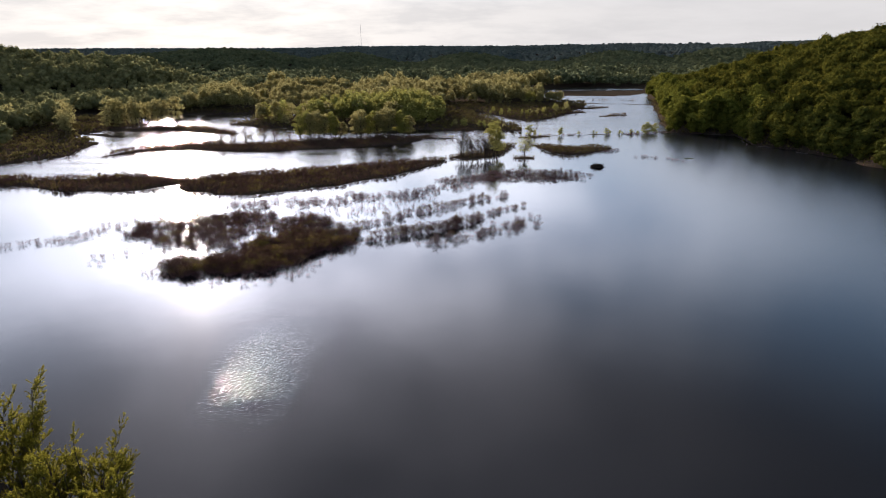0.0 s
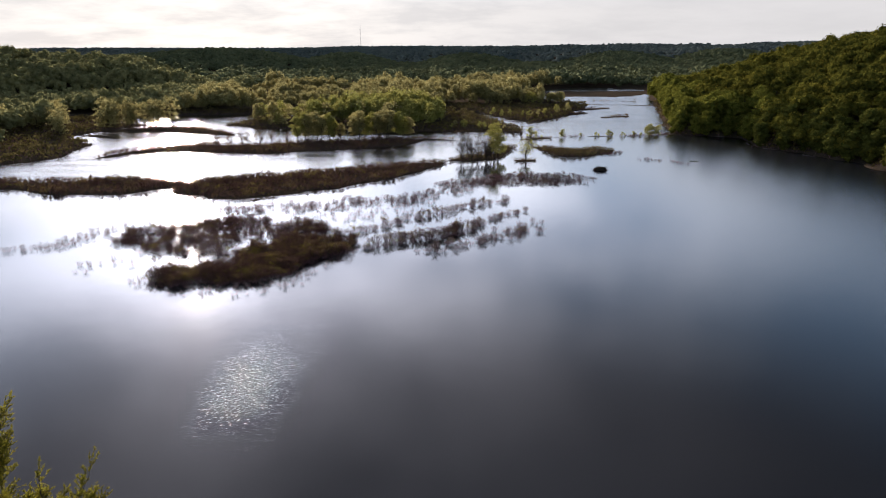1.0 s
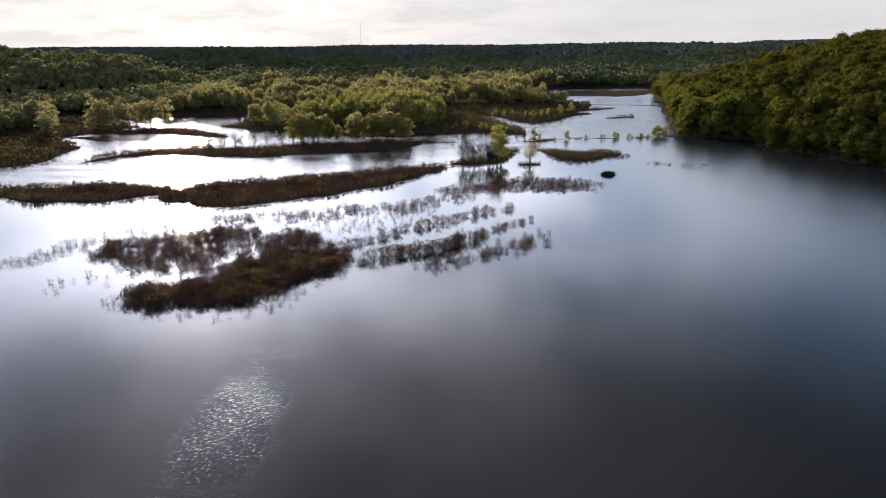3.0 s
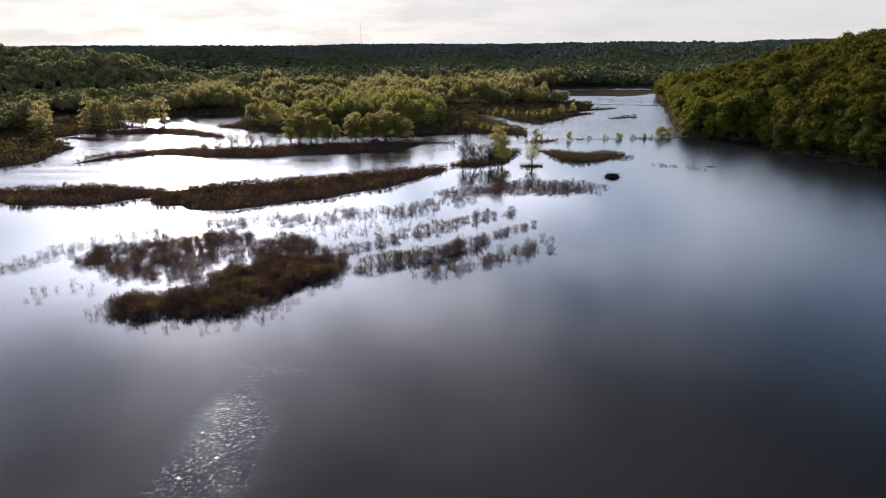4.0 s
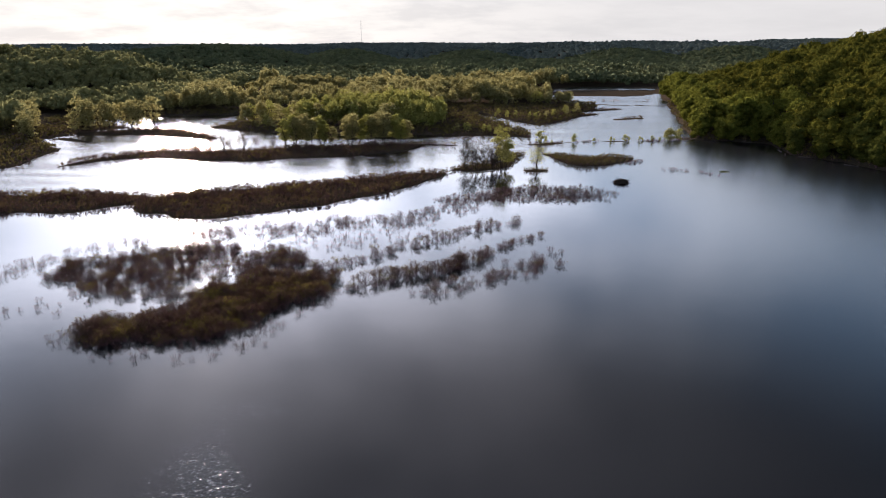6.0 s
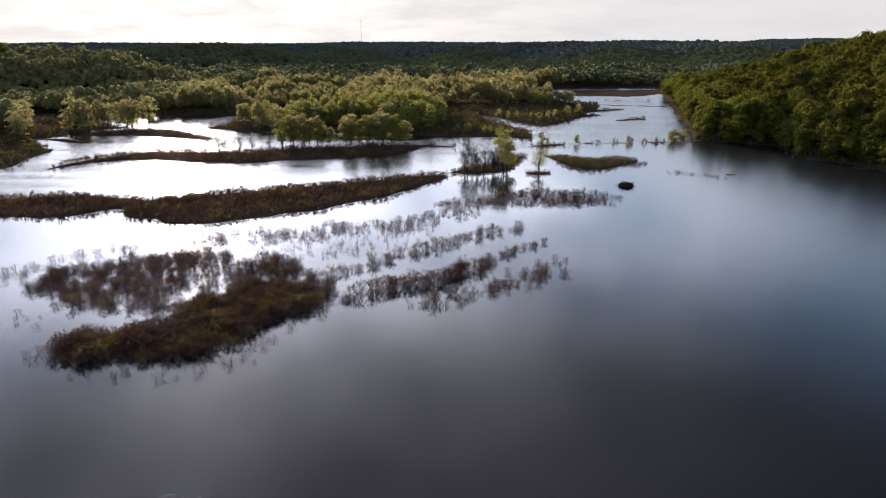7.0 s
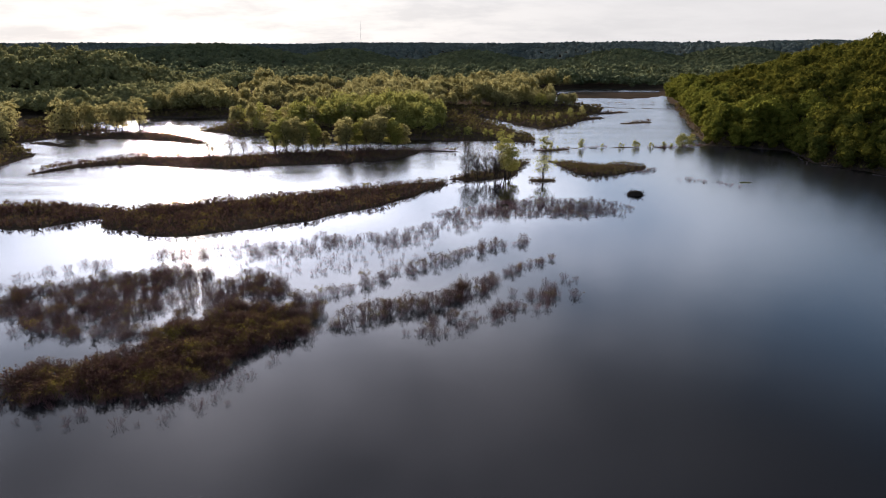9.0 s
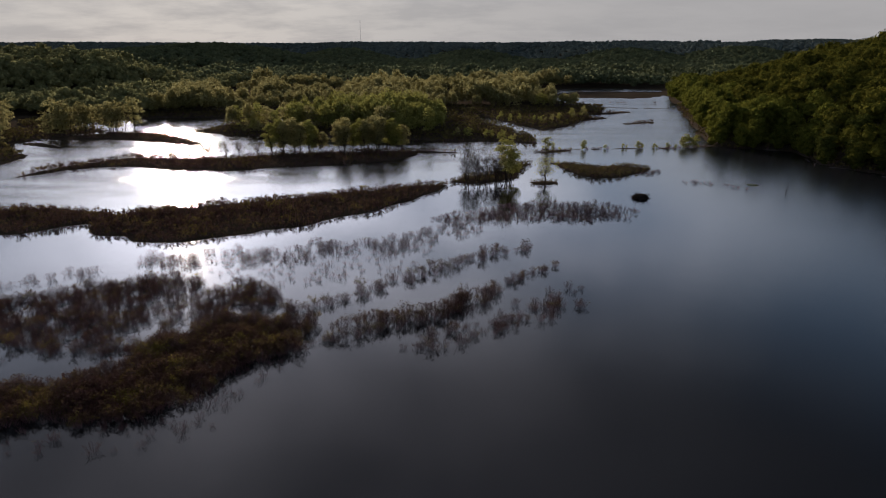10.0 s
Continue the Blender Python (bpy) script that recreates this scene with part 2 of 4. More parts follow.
    nt.links.new(rough.outputs["Value"], blurred.inputs[2])
    nt.links.new(blurred.outputs["Value"], bsdf.inputs["Roughness"])
    return m


WET_WOOD = rough_material("wet_dark_sticks", [(0.3, (0.012, 0.010, 0.009)), (0.7, (0.045, 0.036, 0.030))], 0.8, 5.0, 0.5, 0.7)
WATER = water_material()
GROUND = rough_material("marsh_soil", [(0.3, (0.030, 0.023, 0.019)), (0.5, (0.055, 0.042, 0.031)), (0.7, (0.088, 0.070, 0.044))], 0.08, 1.5)
BARK = rough_material("bark", [(0.3, (0.022, 0.017, 0.015)), (0.7, (0.075, 0.058, 0.048))], 1.0, 9.0, 0.5)
STEM = rough_material("shrub_stems", [(0.3, (0.100, 0.046, 0.050)), (0.7, (0.240, 0.130, 0.135))], 0.3, 6.0)
LEAF_HILL = leaf_material("oak_leaves", (0.022, 0.028, 0.007), (0.076, 0.078, 0.014), (0.230, 0.195, 0.031), 0.45, 0.11, 0.8, 0.0, 0.3)
# Shade on the bank trees is put into this dark green; the weed shares it.
LEAF_SHADED_AND_WEED = leaf_material("shaded_bank_and_weed_leaves", (0.024, 0.031, 0.008), (0.064, 0.071, 0.015), (0.120, 0.112, 0.024), 0.28, 0.12, 0.9, 0.0, 0.3)
# Sunlight on the bluff's shoulder is put into this brighter leaf colour.
LEAF_SUNLIT_MAPLE = leaf_material("sunlit_maple_leaves", (0.046, 0.056, 0.011), (0.122, 0.128, 0.022), (0.240, 0.222, 0.038), 0.5, 0.11, 0.8, 0.0, 0.3)
LEAF_MARSH = leaf_material("marsh_leaves", (0.048, 0.034, 0.022), (0.092, 0.072, 0.032), (0.200, 0.170, 0.050), 0.35, 0.2, 0.9, 0.0, 0.2)
LEAF_WILLOW = leaf_material("willow_leaves", (0.110, 0.116, 0.032), (0.240, 0.234, 0.062), (0.400, 0.350, 0.105), 0.5, 0.09, 0.8, 0.0, 0.35)
LEAF_NEAR = leaf_material("near_willow_leaves", (0.075, 0.072, 0.011), (0.175, 0.160, 0.020), (0.310, 0.270, 0.040), 0.55, 0.3, 2.0)
LEAF_FLOOD = leaf_material("floodplain_leaves", (0.108, 0.098, 0.046), (0.250, 0.222, 0.090), (0.440, 0.380, 0.155), 0.6, 0.09, 0.8, 0.0, 0.35)
LEAF_MID = leaf_material("valley_leaves", (0.092, 0.096, 0.050), (0.200, 0.196, 0.088), (0.345, 0.320, 0.135), 0.5, 0.08, 0.4, 0.0, 0.3)
LEAF_VALLEY = leaf_material("level_woods_leaves", (0.054, 0.068, 0.040), (0.120, 0.136, 0.074), (0.225, 0.225, 0.110), 0.5, 0.03, 0.5, 0.0, 0.3)
# Cool and bluish: the haze of distance is put into this leaf colour.
LEAF_FAR_HAZE = leaf_material("hazy_ridge_leaves", (0.058, 0.078, 0.080), (0.110, 0.134, 0.126), (0.185, 0.202, 0.165), 0.45, 0.012, 0.4)
LEAF_SHRUB = leaf_material("shrub_leaves", (0.050, 0.026, 0.027), (0.082, 0.050, 0.032), (0.300, 0.245, 0.042), 0.35, 0.3, 0.9, 0.05, 0.06)
DEAD = rough_material("dead_wood", [(0.3, (0.05, 0.04, 0.035)), (0.7, (0.12, 0.10, 0.085))], 0.8, 5.0, 0.5)
STEEL = rough_material("galvanised_steel", [(0.3, (0.25, 0.25, 0.26)), (0.7, (0.4, 0.4, 0.4))], 1.0, 8.0, 0.05, 0.5)

# ---- plan of the land ----
WEST_BANK = [(-3000, -400), (-190, -400), (-185, 100), (-160, 180), (-147, 200), (-139, 212), (-143, 228), (-143, 239),
             (-152, 248), (-168, 262), (-166, 276), (-158, 292), (-148, 303), (-165, 312), (-185, 325), (-205, 350), (-230, 440), (-3000, 460)]
NORTH_SHORE = [(-3000, 340), (-185, 338), (-150, 348), (-118, 352), (-102, 335), (-112, 304), (-90, 288), (-69, 284), (-45, 286),
               (-25, 281), (-1, 275), (16, 276), (30, 273), (33, 284), (22, 316), (11, 350), (13, 362), (29, 323), (39, 311),
               (55, 327), (75, 370), (86, 404), (70, 430), (62, 480), (80, 540), (100, 556), (140, 556)]
EAST_SHORE = [(165, 545), (156, 505), (127, 393), (108, 325), (99, 288), (94.5, 269), (106, 262), (118, 256), (117, 242), (113.5, 233),
              (119, 226), (125, 213), (132, 198), (131, 187), (150, 172), (190, 150), (260, 100), (300, -400)]
MAINLAND = NORTH_SHORE + EAST_SHORE + [(3000, -400), (3000, 4600), (-3000, 4600)]
SOUTH_BANK = [(-160, 40), (-60, 44), (-34, 40), (-24, 33), (-8, 10), (60, -20), (300, -60), (300, -400), (-200, -400)]
# islands: spines of (x, y, half width)
LONG_ISLAND = [(-170, 168, 5), (-140, 169, 5), (-118, 167, 5), (-102, 165, 9.5), (-92, 166, 9.5), (-82, 168, 6), (-76, 168, 3.5),
               (-67, 165, 10), (-56, 166, 14.5), (-41, 173, 12.5), (-26, 183, 10.5), (-16, 190, 8), (-8, 198, 4.5), (-3, 202, 1.5)]
WILLOW_ISLET = [(-1, 206, 1.5), (6, 209, 4.5), (13, 213, 4.5), (18, 220, 2), (20, 229, 1), (24, 234, 0.6)]
GROVE_ISLAND = [(-126, 208, 0.8), (-119, 222, 4), (-105, 234, 7.5), (-88, 231, 9), (-70, 231, 11.5), (-56, 237, 12.5),
                (-40, 241, 12.5), (-29, 244, 10), (-20, 248, 7.5), (-14, 254, 1.5), (6, 251, 0.7)]
SPIT = [(-146, 290, 5), (-130, 288, 9), (-115, 280, 7), (-98, 269, 2)]
EAST_ISLET = [(31, 234, 0.8), (38, 227, 5.5), (43, 220.5, 8.5), (51, 222.5, 6.5), (59, 226, 1.5)]
LONE_TREE_ISLET = [(23, 205, 1.6), (26, 205.5, 1.6)]
MUD_BAR = [(70, 416, 3), (100, 402, 2.2), (132, 398, 2.6)]
MUDFLATS = [[(-158, 283, 5), (-145, 287, 10), (-130, 289, 9)], [(-160, 268, 3), (-150, 263, 2), (-141, 258, 1)]]
TREE_BAR = [(30, 258, 0.5), (55, 261, 0.4), (78, 263, 0.5), (96, 268.5, 0.8)]
ISLANDS = [LONG_ISLAND, WILLOW_ISLET, GROVE_ISLAND, SPIT, EAST_ISLET, LONE_TREE_ISLET]
SHOALS = [[(29, 254, 1.6), (40, 257, 1.4)], [(60, 345, 5), (72, 353, 4)], [(80, 331, 1.8), (92, 337, 2.8)], [(76, 372, 4), (92, 380, 3.4)], [(96, 430, 1.5), (124, 426, 1.2)],
          [(84, 470, 2), (120, 462, 1.6)], [(100, 505, 2.5), (140, 498, 2)], [(84, 492, 24), (118, 498, 32), (146, 508, 22)]]
LOW_BARS = [MUD_BAR, TREE_BAR] + SHOALS + MUDFLATS
LAGOONS = [(-196, 487, 16, 8), (-75, 345, 16, 7), (-20, 400, 22, 5)]
# hills: spines of (x, y, half width, height)
WEST_HILL = [(-258, 540, 45, 9), (-300, 505, 95, 24), (-420, 450, 165, 35), (-700, 420, 190, 39), (-1500, 300, 250, 40)]
MID_HILL = [(-540, 930, 130, 12), (-350, 930, 180, 30), (-225, 950, 80, 5)]
# spurs run down from the ridges to the valley floor
SPURS = [[(-560, 1250, 130, 24), (-470, 980, 90, 17), (-430, 820, 60, 4)], [(-250, 1350, 150, 22), (-190, 1120, 90, 16), (-150, 960, 60, 3)],
         [(-40, 1400, 150, 23), (30, 1180, 100, 17), (10, 1000, 60, 3)], [(240, 1400, 160, 24), (300, 1150, 110, 17), (250, 960, 60, 3)],
         [(520, 1350, 170, 24), (470, 1080, 110, 17), (420, 900, 60, 3)], [(800, 1250, 180, 24), (700, 1000, 120, 17), (620, 860, 60, 3)]]
FAR_RIDGES = [[(-800, 1500, 300, 15), (-420, 1420, 220, 20), (-180, 1380, 200, 16), (100, 1500, 280, 22), (420, 1400, 260, 14), (700, 1300, 280, 23), (1300, 1250, 400, 26)],
              [(-2600, 2300, 700, 20), (-800, 2400, 700, 20), (200, 2450, 700, 23), (900, 2400, 700, 24), (2600, 2300, 700, 32)]]


def polygon_distance(x, y, poly):
    """Signed distance to a closed outline, negative inside."""
    d = np.full(x.shape, 1e9)
    inside = np.zeros(x.shape, bool)
    for (ax, ay), (bx, by) in zip(poly, poly[1:] + poly[:1]):
        ex, ey = bx - ax, by - ay
        t = np.clip(((x - ax) * ex + (y - ay) * ey) / (ex * ex + ey * ey), 0, 1)
        d = np.minimum(d, np.hypot(x - ax - t * ex, y - ay - t * ey))
        cross = (ay > y) != (by > y)
        with np.errstate(divide="ignore", invalid="ignore"):
            inside ^= cross & (x < (bx - ax) * (y - ay) / (by - ay if by != ay else 1e-9) + ax)
    return np.where(inside, -d, d)


def spine_distance(x, y, spine):
    d = np.full(x.shape, 1e9)
    for (ax, ay, ar), (bx, by, br) in zip(spine, spine[1:]):
        ex, ey = bx - ax, by - ay
        t = np.clip(((x - ax) * ex + (y - ay) * ey) / (ex * ex + ey * ey), 0, 1)
        d = np.minimum(d, np.hypot(x - ax - t * ex, y - ay - t * ey) - (ar + t * (br - ar)))
    return d


def ridge_height(x, y, spine):
    h = np.zeros(x.shape)
    for (ax, ay, ar, ah), (bx, by, br, bh) in zip(spine, spine[1:]):
        ex, ey = bx - ax, by - ay
        t = np.clip(((x - ax) * ex + (y - ay) * ey) / (ex * ex + ey * ey), 0, 1)
        k = np.clip(1 - np.hypot(x - ax - t * ex, y - ay - t * ey) / (ar + t * (br - ar)), 0, 1)
        h = np.maximum(h, (ah + t * (bh - ah)) * np.sin(k * math.pi / 2) ** 1.2)
    return h


_rng = np.random.RandomState(5)
_lattice = _rng.rand(256, 256)


def value_noise(x, y, size):
    """Smooth noise from 0 to 1 with features of that size in metres."""
    u, v = np.asarray(x) / size + 1000.3, np.asarray(y) / size + 1000.7
    i, j = np.floor(u).astype(int), np.floor(v).astype(int)
    fu, fv = u - i, v - j
    fu, fv = fu * fu * (3 - 2 * fu), fv * fv * (3 - 2 * fv)
    i, j, i1, j1 = i % 256, j % 256, (i + 1) % 256, (j + 1) % 256
    a = _lattice[i, j] * (1 - fu) + _lattice[i1, j] * fu
    b = _lattice[i, j1] * (1 - fu) + _lattice[i1, j1] * fu
    return a * (1 - fv) + b * fv


def land_distance(x, y):
    """Distance to the main shores, negative on land."""
    rag = (value_noise(x, y, 9) - 0.5) * 4 + (value_noise(x, y, 2.5) - 0.5) * 1.5
    d = np.minimum(polygon_distance(x, y, MAINLAND), polygon_distance(x, y, WEST_BANK))
    d = np.minimum(d, polygon_distance(x, y, SOUTH_BANK)) + rag
    for cx, cy, rx, ry in LAGOONS:
        q = 1 - np.hypot((x - cx) / rx, (y - cy) / ry)
        d = np.maximum(d, q * np.where(q > 0, ry, rx))
    return d


def island_distance(x, y):
    rag = (value_noise(x, y, 6) - 0.5) * 2.2 + (value_noise(x, y, 1.7) - 0.5) * 1.2
    d = np.full(np.shape(x), 1e9)
    for s in ISLANDS:
        d = np.minimum(d, spine_distance(x, y, s))
    return d + rag


def ground_height(x, y):
    x, y = np.asarray(x, float), np.asarray(y, float)
    land, isle = land_distance(x, y), island_distance(x, y)
    h = np.clip(-land * 0.12, -1.6, 0.9)
    h = np.maximum(h, np.clip(-isle * 0.14, -1.6, 0.45))
    bars = np.full(x.shape, 1e9)
    for s in LOW_BARS:
        bars = np.minimum(bars, spine_distance(x, y, s))
    bars += (value_noise(x, y, 3) - 0.5) * 2.5
    h = np.maximum(h, np.clip(-bars * 0.1, -1.6, 0.12))
    inland = np.clip(-land, 0, None)
    east = polygon_distance(x, y, EAST_SHORE + [(3000, -400), (3000, 545)])
    d_east = np.clip(-east, 0, None)
    fade = np.interp(y, [330, 400, 450, 520, 600], [1, 0.88, 0.66, 0.28, 0.05])
    hills = 48.0 * (1 - np.exp(-d_east / 92)) * fade
    for s in [WEST_HILL, MID_HILL] + SPURS + FAR_RIDGES:
        hills = np.maximum(hills, ridge_height(x, y, s))
    folds = (value_noise(x, y, 90) - 0.5) * 0.22 + (value_noise(x, y, 260) - 0.5) * np.interp(y, [600, 1200], [0.22, 0.6])
    hills = hills * (1 + folds)
    return h + hills * np.clip(inland / 12, 0, 1)


# ---- mesh helpers ----
def mesh_from(name, verts, faces, smooth=False):
    me = bpy.data.meshes.new(name)
    verts = np.asarray(verts, np.float32)
    faces = np.asarray(faces, np.int32)
    k = faces.shape[1]
    me.vertices.add(len(verts))
    me.vertices.foreach_set("co", verts.ravel())
    me.loops.add(faces.size)
    me.loops.foreach_set("vertex_index", faces.ravel())
    me.polygons.add(len(faces))
    me.polygons.foreach_set("loop_start", np.arange(0, faces.size, k, dtype=np.int32))
    me.polygons.foreach_set("use_smooth", np.full(len(faces), smooth))
    me.update(calc_edges=True)
    return me


def spaced(lo, hi, fine_lo, fine_hi, step, grow=1.09):
    mid = list(np.arange(fine_lo, fine_hi + step, step))
    s, v = step, fine_hi + step
    while v < hi:
        s *= grow
        v += s
        mid.append(v)
    s, v = step, fine_lo
    low = []
    while v > lo:
        s *= grow
        v -= s
        low.append(v)
    return np.array(low[::-1] + mid)


def build_ground():
    xs, ys = spaced(-3000, 3000, -175, 140, 1.3), spaced(-400, 4300, 85, 360, 1.3)
    gx, gy = np.meshgrid(xs, ys)
    z = ground_height(gx, gy)
    verts = np.stack([gx.ravel(), gy.ravel(), z.ravel()], 1)
    w = len(xs)
    i = (np.arange(len(ys) - 1)[:, None] * w + np.arange(w - 1)[None, :]).ravel()
    me = mesh_from("ground", verts, np.stack([i, i + 1, i + w + 1, i + w], 1), True)
    me.materials.append(GROUND)
    return tagged(new("ground", me), "brown marsh soil and wooded hills beyond the flood", "ground", kind="structure")


def build_water():
    me = mesh_from("water", [(-3000, -400, 0), (3000, -400, 0), (3000, 900, 0), (-3000, 900, 0)], [(0, 1, 2, 3)])
    me.materials.append(WATER)
    return tagged(new("water", me), "calm dark silty flood water mirroring the sky", "water", kind="structure")


ground = build_ground()
water = build_water()


# ---- shapes for plants ----
def ico(level):
    bm = bmesh.new()
    bmesh.ops.create_icosphere(bm, subdivisions=level, radius=1)
    v = np.array([p.co[:] for p in bm.verts])
    f = np.array([[p.index for p in q.verts] for q in bm.faces])
    bm.free()
    return v, f


ICO1, ICO2 = ico(1), ico(2)


def leaf_cards(rng, centres, radii, count, size, flat=0.8):
    """Small bent leaf sprays scattered over rounded lumps, two triangles each."""
    pick = rng.choice(len(centres), count, p=radii ** 2 / np.sum(radii ** 2))
    d = rng.normal(size=(count, 3))
    d[:, 2] = np.abs(d[:, 2]) * 0.6 + d[:, 2] * 0.5
    d /= np.linalg.norm(d, axis=1)[:, None]
    pos = centres[pick] + d * (radii[pick] * rng.uniform(0.72, 1.08, count))[:, None] * np.array([1, 1, flat])
    n = d + rng.normal(size=(count, 3)) * 0.55
    n /= np.linalg.norm(n, axis=1)[:, None]
    a = np.cross(n, rng.normal(size=(count, 3)))
    a /= np.linalg.norm(a, axis=1)[:, None]
    b = np.cross(n, a)
    s = (size * rng.uniform(0.6, 1.4, count))[:, None]
    bend = n * s * 0.35
    quad = np.stack([pos - a * s, pos - b * s * 0.7 + bend, pos + a * s, pos + b * s * 0.7 + bend], 1)
    v = quad.reshape(-1, 3)
    i = np.arange(count) * 4
    return v, np.concatenate([np.stack([i, i + 1, i + 2], 1), np.stack([i, i + 2, i + 3], 1)])


def join(pieces):
    vs, fs, k = [], [], 0
    for v, f in pieces:
        vs.append(v)
        fs.append(f + k)
        k += len(v)
    return np.concatenate(vs), np.concatenate(fs)


def crown_shape(rng, radius, height, base, lumps, leaves, leaf, core=0.8, lump=1.0):
    """A crown of uneven lumps between base and base + height."""
    ang, rad = rng.uniform(0, 2 * math.pi, lumps), np.sqrt(rng.rand(lumps)) * (1 - 0.4 * lump)
    zz = (np.arange(lumps) + rng.rand(lumps)) / lumps * 0.84 + 0.05
    spread = radius * np.sqrt(np.clip(1 - (1.7 * zz - 0.75) ** 2, 0.12, 1))
    centres = np.stack([np.cos(ang) * rad * spread, np.sin(ang) * rad * spread, base + zz * height], 1)
    radii = spread * rng.uniform(0.5, 0.72, lumps) * lump
    pieces = []
    iv, if_ = ICO1
    iv = iv @ np.array(Euler((0.7, 0.45, 0.3)).to_matrix())
    if core:
        for c, r in zip(centres, radii):
            wob = 1 + rng.uniform(-0.22, 0.18, len(iv))
            pieces.append((c + iv * (r * core * wob)[:, None] * np.array([1, 1, 0.85]), if_))
    if leaves:
        pieces.append(leaf_cards(rng, centres, radii, leaves, leaf))
    return join(pieces)


def round_crown(rng, radius, height, base, lobes, cards, leaf, core=0.9, low=-0.45):
    """A domed crown: rounded lobes set round a middle, small leaf sprays on their open sides only."""
    k = np.arange(lobes) + 0.5
    zz = np.clip(low + (1 - low) * k / lobes + rng.uniform(-0.08, 0.08, lobes), low, 0.97)
    ang = k * 2.39996 + rng.uniform(-0.5, 0.5, lobes)
    rr = np.sqrt(1 - zz ** 2)
    c = np.stack([np.cos(ang) * rr, np.sin(ang) * rr, zz], 1) * rng.uniform(0.46, 0.7, lobes)[:, None]
    r = rng.uniform(0.34, 0.52, lobes)
    c, r = np.vstack([c, [[0, 0, -0.05]]]), np.append(r, 0.5)
    size, lift = np.array([radius, radius, height * 0.5]), np.array([0, 0, base + height * 0.5])

    def buried(p, own, share):
        d = np.linalg.norm(p[:, None] - c[None], axis=2) < r[None] * share
        d[np.arange(len(p)), own] = False
        return d.any(1)

    pieces = []
    iv = ICO1[0] @ np.array(Euler((0.7, 0.45, 0.3)).to_matrix())
    for n in range(lobes + 1):
        v = c[n] + iv * (r[n] * core * (1 + rng.uniform(-0.16, 0.14, len(iv))))[:, None]
        mid = v[ICO1[1]].mean(1)
        f = ICO1[1][~buried(mid, np.full(len(mid), n), core * 0.9) & (mid[:, 2] > -0.85)]
        if len(f):
            pieces.append((v * size + lift, f))
    if cards:
        n = cards * 4
        own = rng.choice(lobes, n, p=r[:lobes] ** 2 / np.sum(r[:lobes] ** 2))
        d = rng.normal(size=(n, 3)) + np.array([0, 0, 0.25])
        d /= np.linalg.norm(d, axis=1)[:, None]
        p = c[own] + d * (r[own] * rng.uniform(0.9, 1.08, n))[:, None]
        ok = np.where(~buried(p, own, 0.95))[0][:cards]
        d, p = d[ok], p[ok] * size + lift
        nrm = d + rng.normal(size=d.shape) * 0.38
        nrm /= np.linalg.norm(nrm, axis=1)[:, None]
        a = np.cross(nrm, rng.normal(size=d.shape))
        a /= np.linalg.norm(a, axis=1)[:, None]
        b = np.cross(nrm, a)
        s = (leaf * rng.uniform(0.6, 1.4, len(p)))[:, None]
        tri = np.stack([p - a * s, p + a * s, p + b * s * 1.2 + nrm * s * 0.25], 1)
        pieces.append((tri.reshape(-1, 3), np.arange(len(p) * 3).reshape(-1, 3)))
    return join(pieces)


def tube(points, r0, r1, sides=5):
    """A tapered limb along points."""
    pts = np.asarray(points, float)
    v, f = [], []
    for k, p in enumerate(pts):
        d = pts[min(k + 1, len(pts) - 1)] - pts[max(k - 1, 0)]
        d = d / np.linalg.norm(d)
        u = np.cross(d, (0.31, 0.87, 0.38))
        u /= np.linalg.norm(u)
        w = np.cross(d, u)
        r = r0 + (r1 - r0) * k / (len(pts) - 1)
        for s in range(sides):
            q = 2 * math.pi * s / sides
            v.append(p + (u * math.cos(q) + w * math.sin(q)) * r)
        if k:
            for s in range(sides):
                a, b = (k - 1) * sides + s, (k - 1) * sides + (s + 1) % sides
                f += [(a, b, b + sides), (a, b + sides, a + sides)]
    return np.array(v), np.array(f)


def limbs(rng, height, girth, spread, count, start=0.3, stems=1, twigs=0):
    """Trunk or several stems with rising limbs and, for bare trees, twigs."""
    pieces, stem_pieces = [], []
    for s in range(stems):
        lean = rng.normal(size=2) * 0.06 + (0 if stems == 1 else 0.12) * rng.normal(size=2)
        foot = rng.normal(size=2) * (0 if stems == 1 else 0.5)
        top = height * (1 if s == 0 else rng.uniform(0.75, 1))
        line = [np.array([foot[0] + lean[0] * z + rng.normal() * 0.02 * height * (k > 0),
                          foot[1] + lean[1] * z + rng.normal() * 0.02 * height * (k > 0), z])
                for k, z in enumerate(np.linspace(-0.4, top * 0.88, 6))]
        stem_pieces.append(tube(line, girth / math.sqrt(stems), girth * 0.18, 6))
        for b in range(count):
            k = rng.uniform(start, 0.95)
            i = min(int(k * 5), 4)
            p = line[i] + (line[i + 1] - line[i]) * (k * 5 - i)
            a = rng.uniform(0, 2 * math.pi)
            out = spread * rng.uniform(0.5, 1.0) * (1.15 - k * 0.6)
            rise = out * rng.uniform(0.5, 1.1)
            m = p + np.array([math.cos(a) * out * 0.5, math.sin(a) * out * 0.5, rise * 0.35])
            e = p + np.array([math.cos(a) * out, math.sin(a) * out, rise])
            g = girth * 0.35 * (1.1 - k)
            pieces.append(tube([p, m, e], g, g * 0.25, 4))
            for _ in range(twigs):
                q = m + (e - m) * rng.rand()
                r = q + rng.normal(size=3) * spread * 0.22 + np.array([0, 0, spread * 0.25])
                pieces.append(tube([q, (q + r) / 2 + rng.normal(size=3) * 0.05, r], g * 0.35, 0.008, 3))
    return join(stem_pieces), join(pieces)


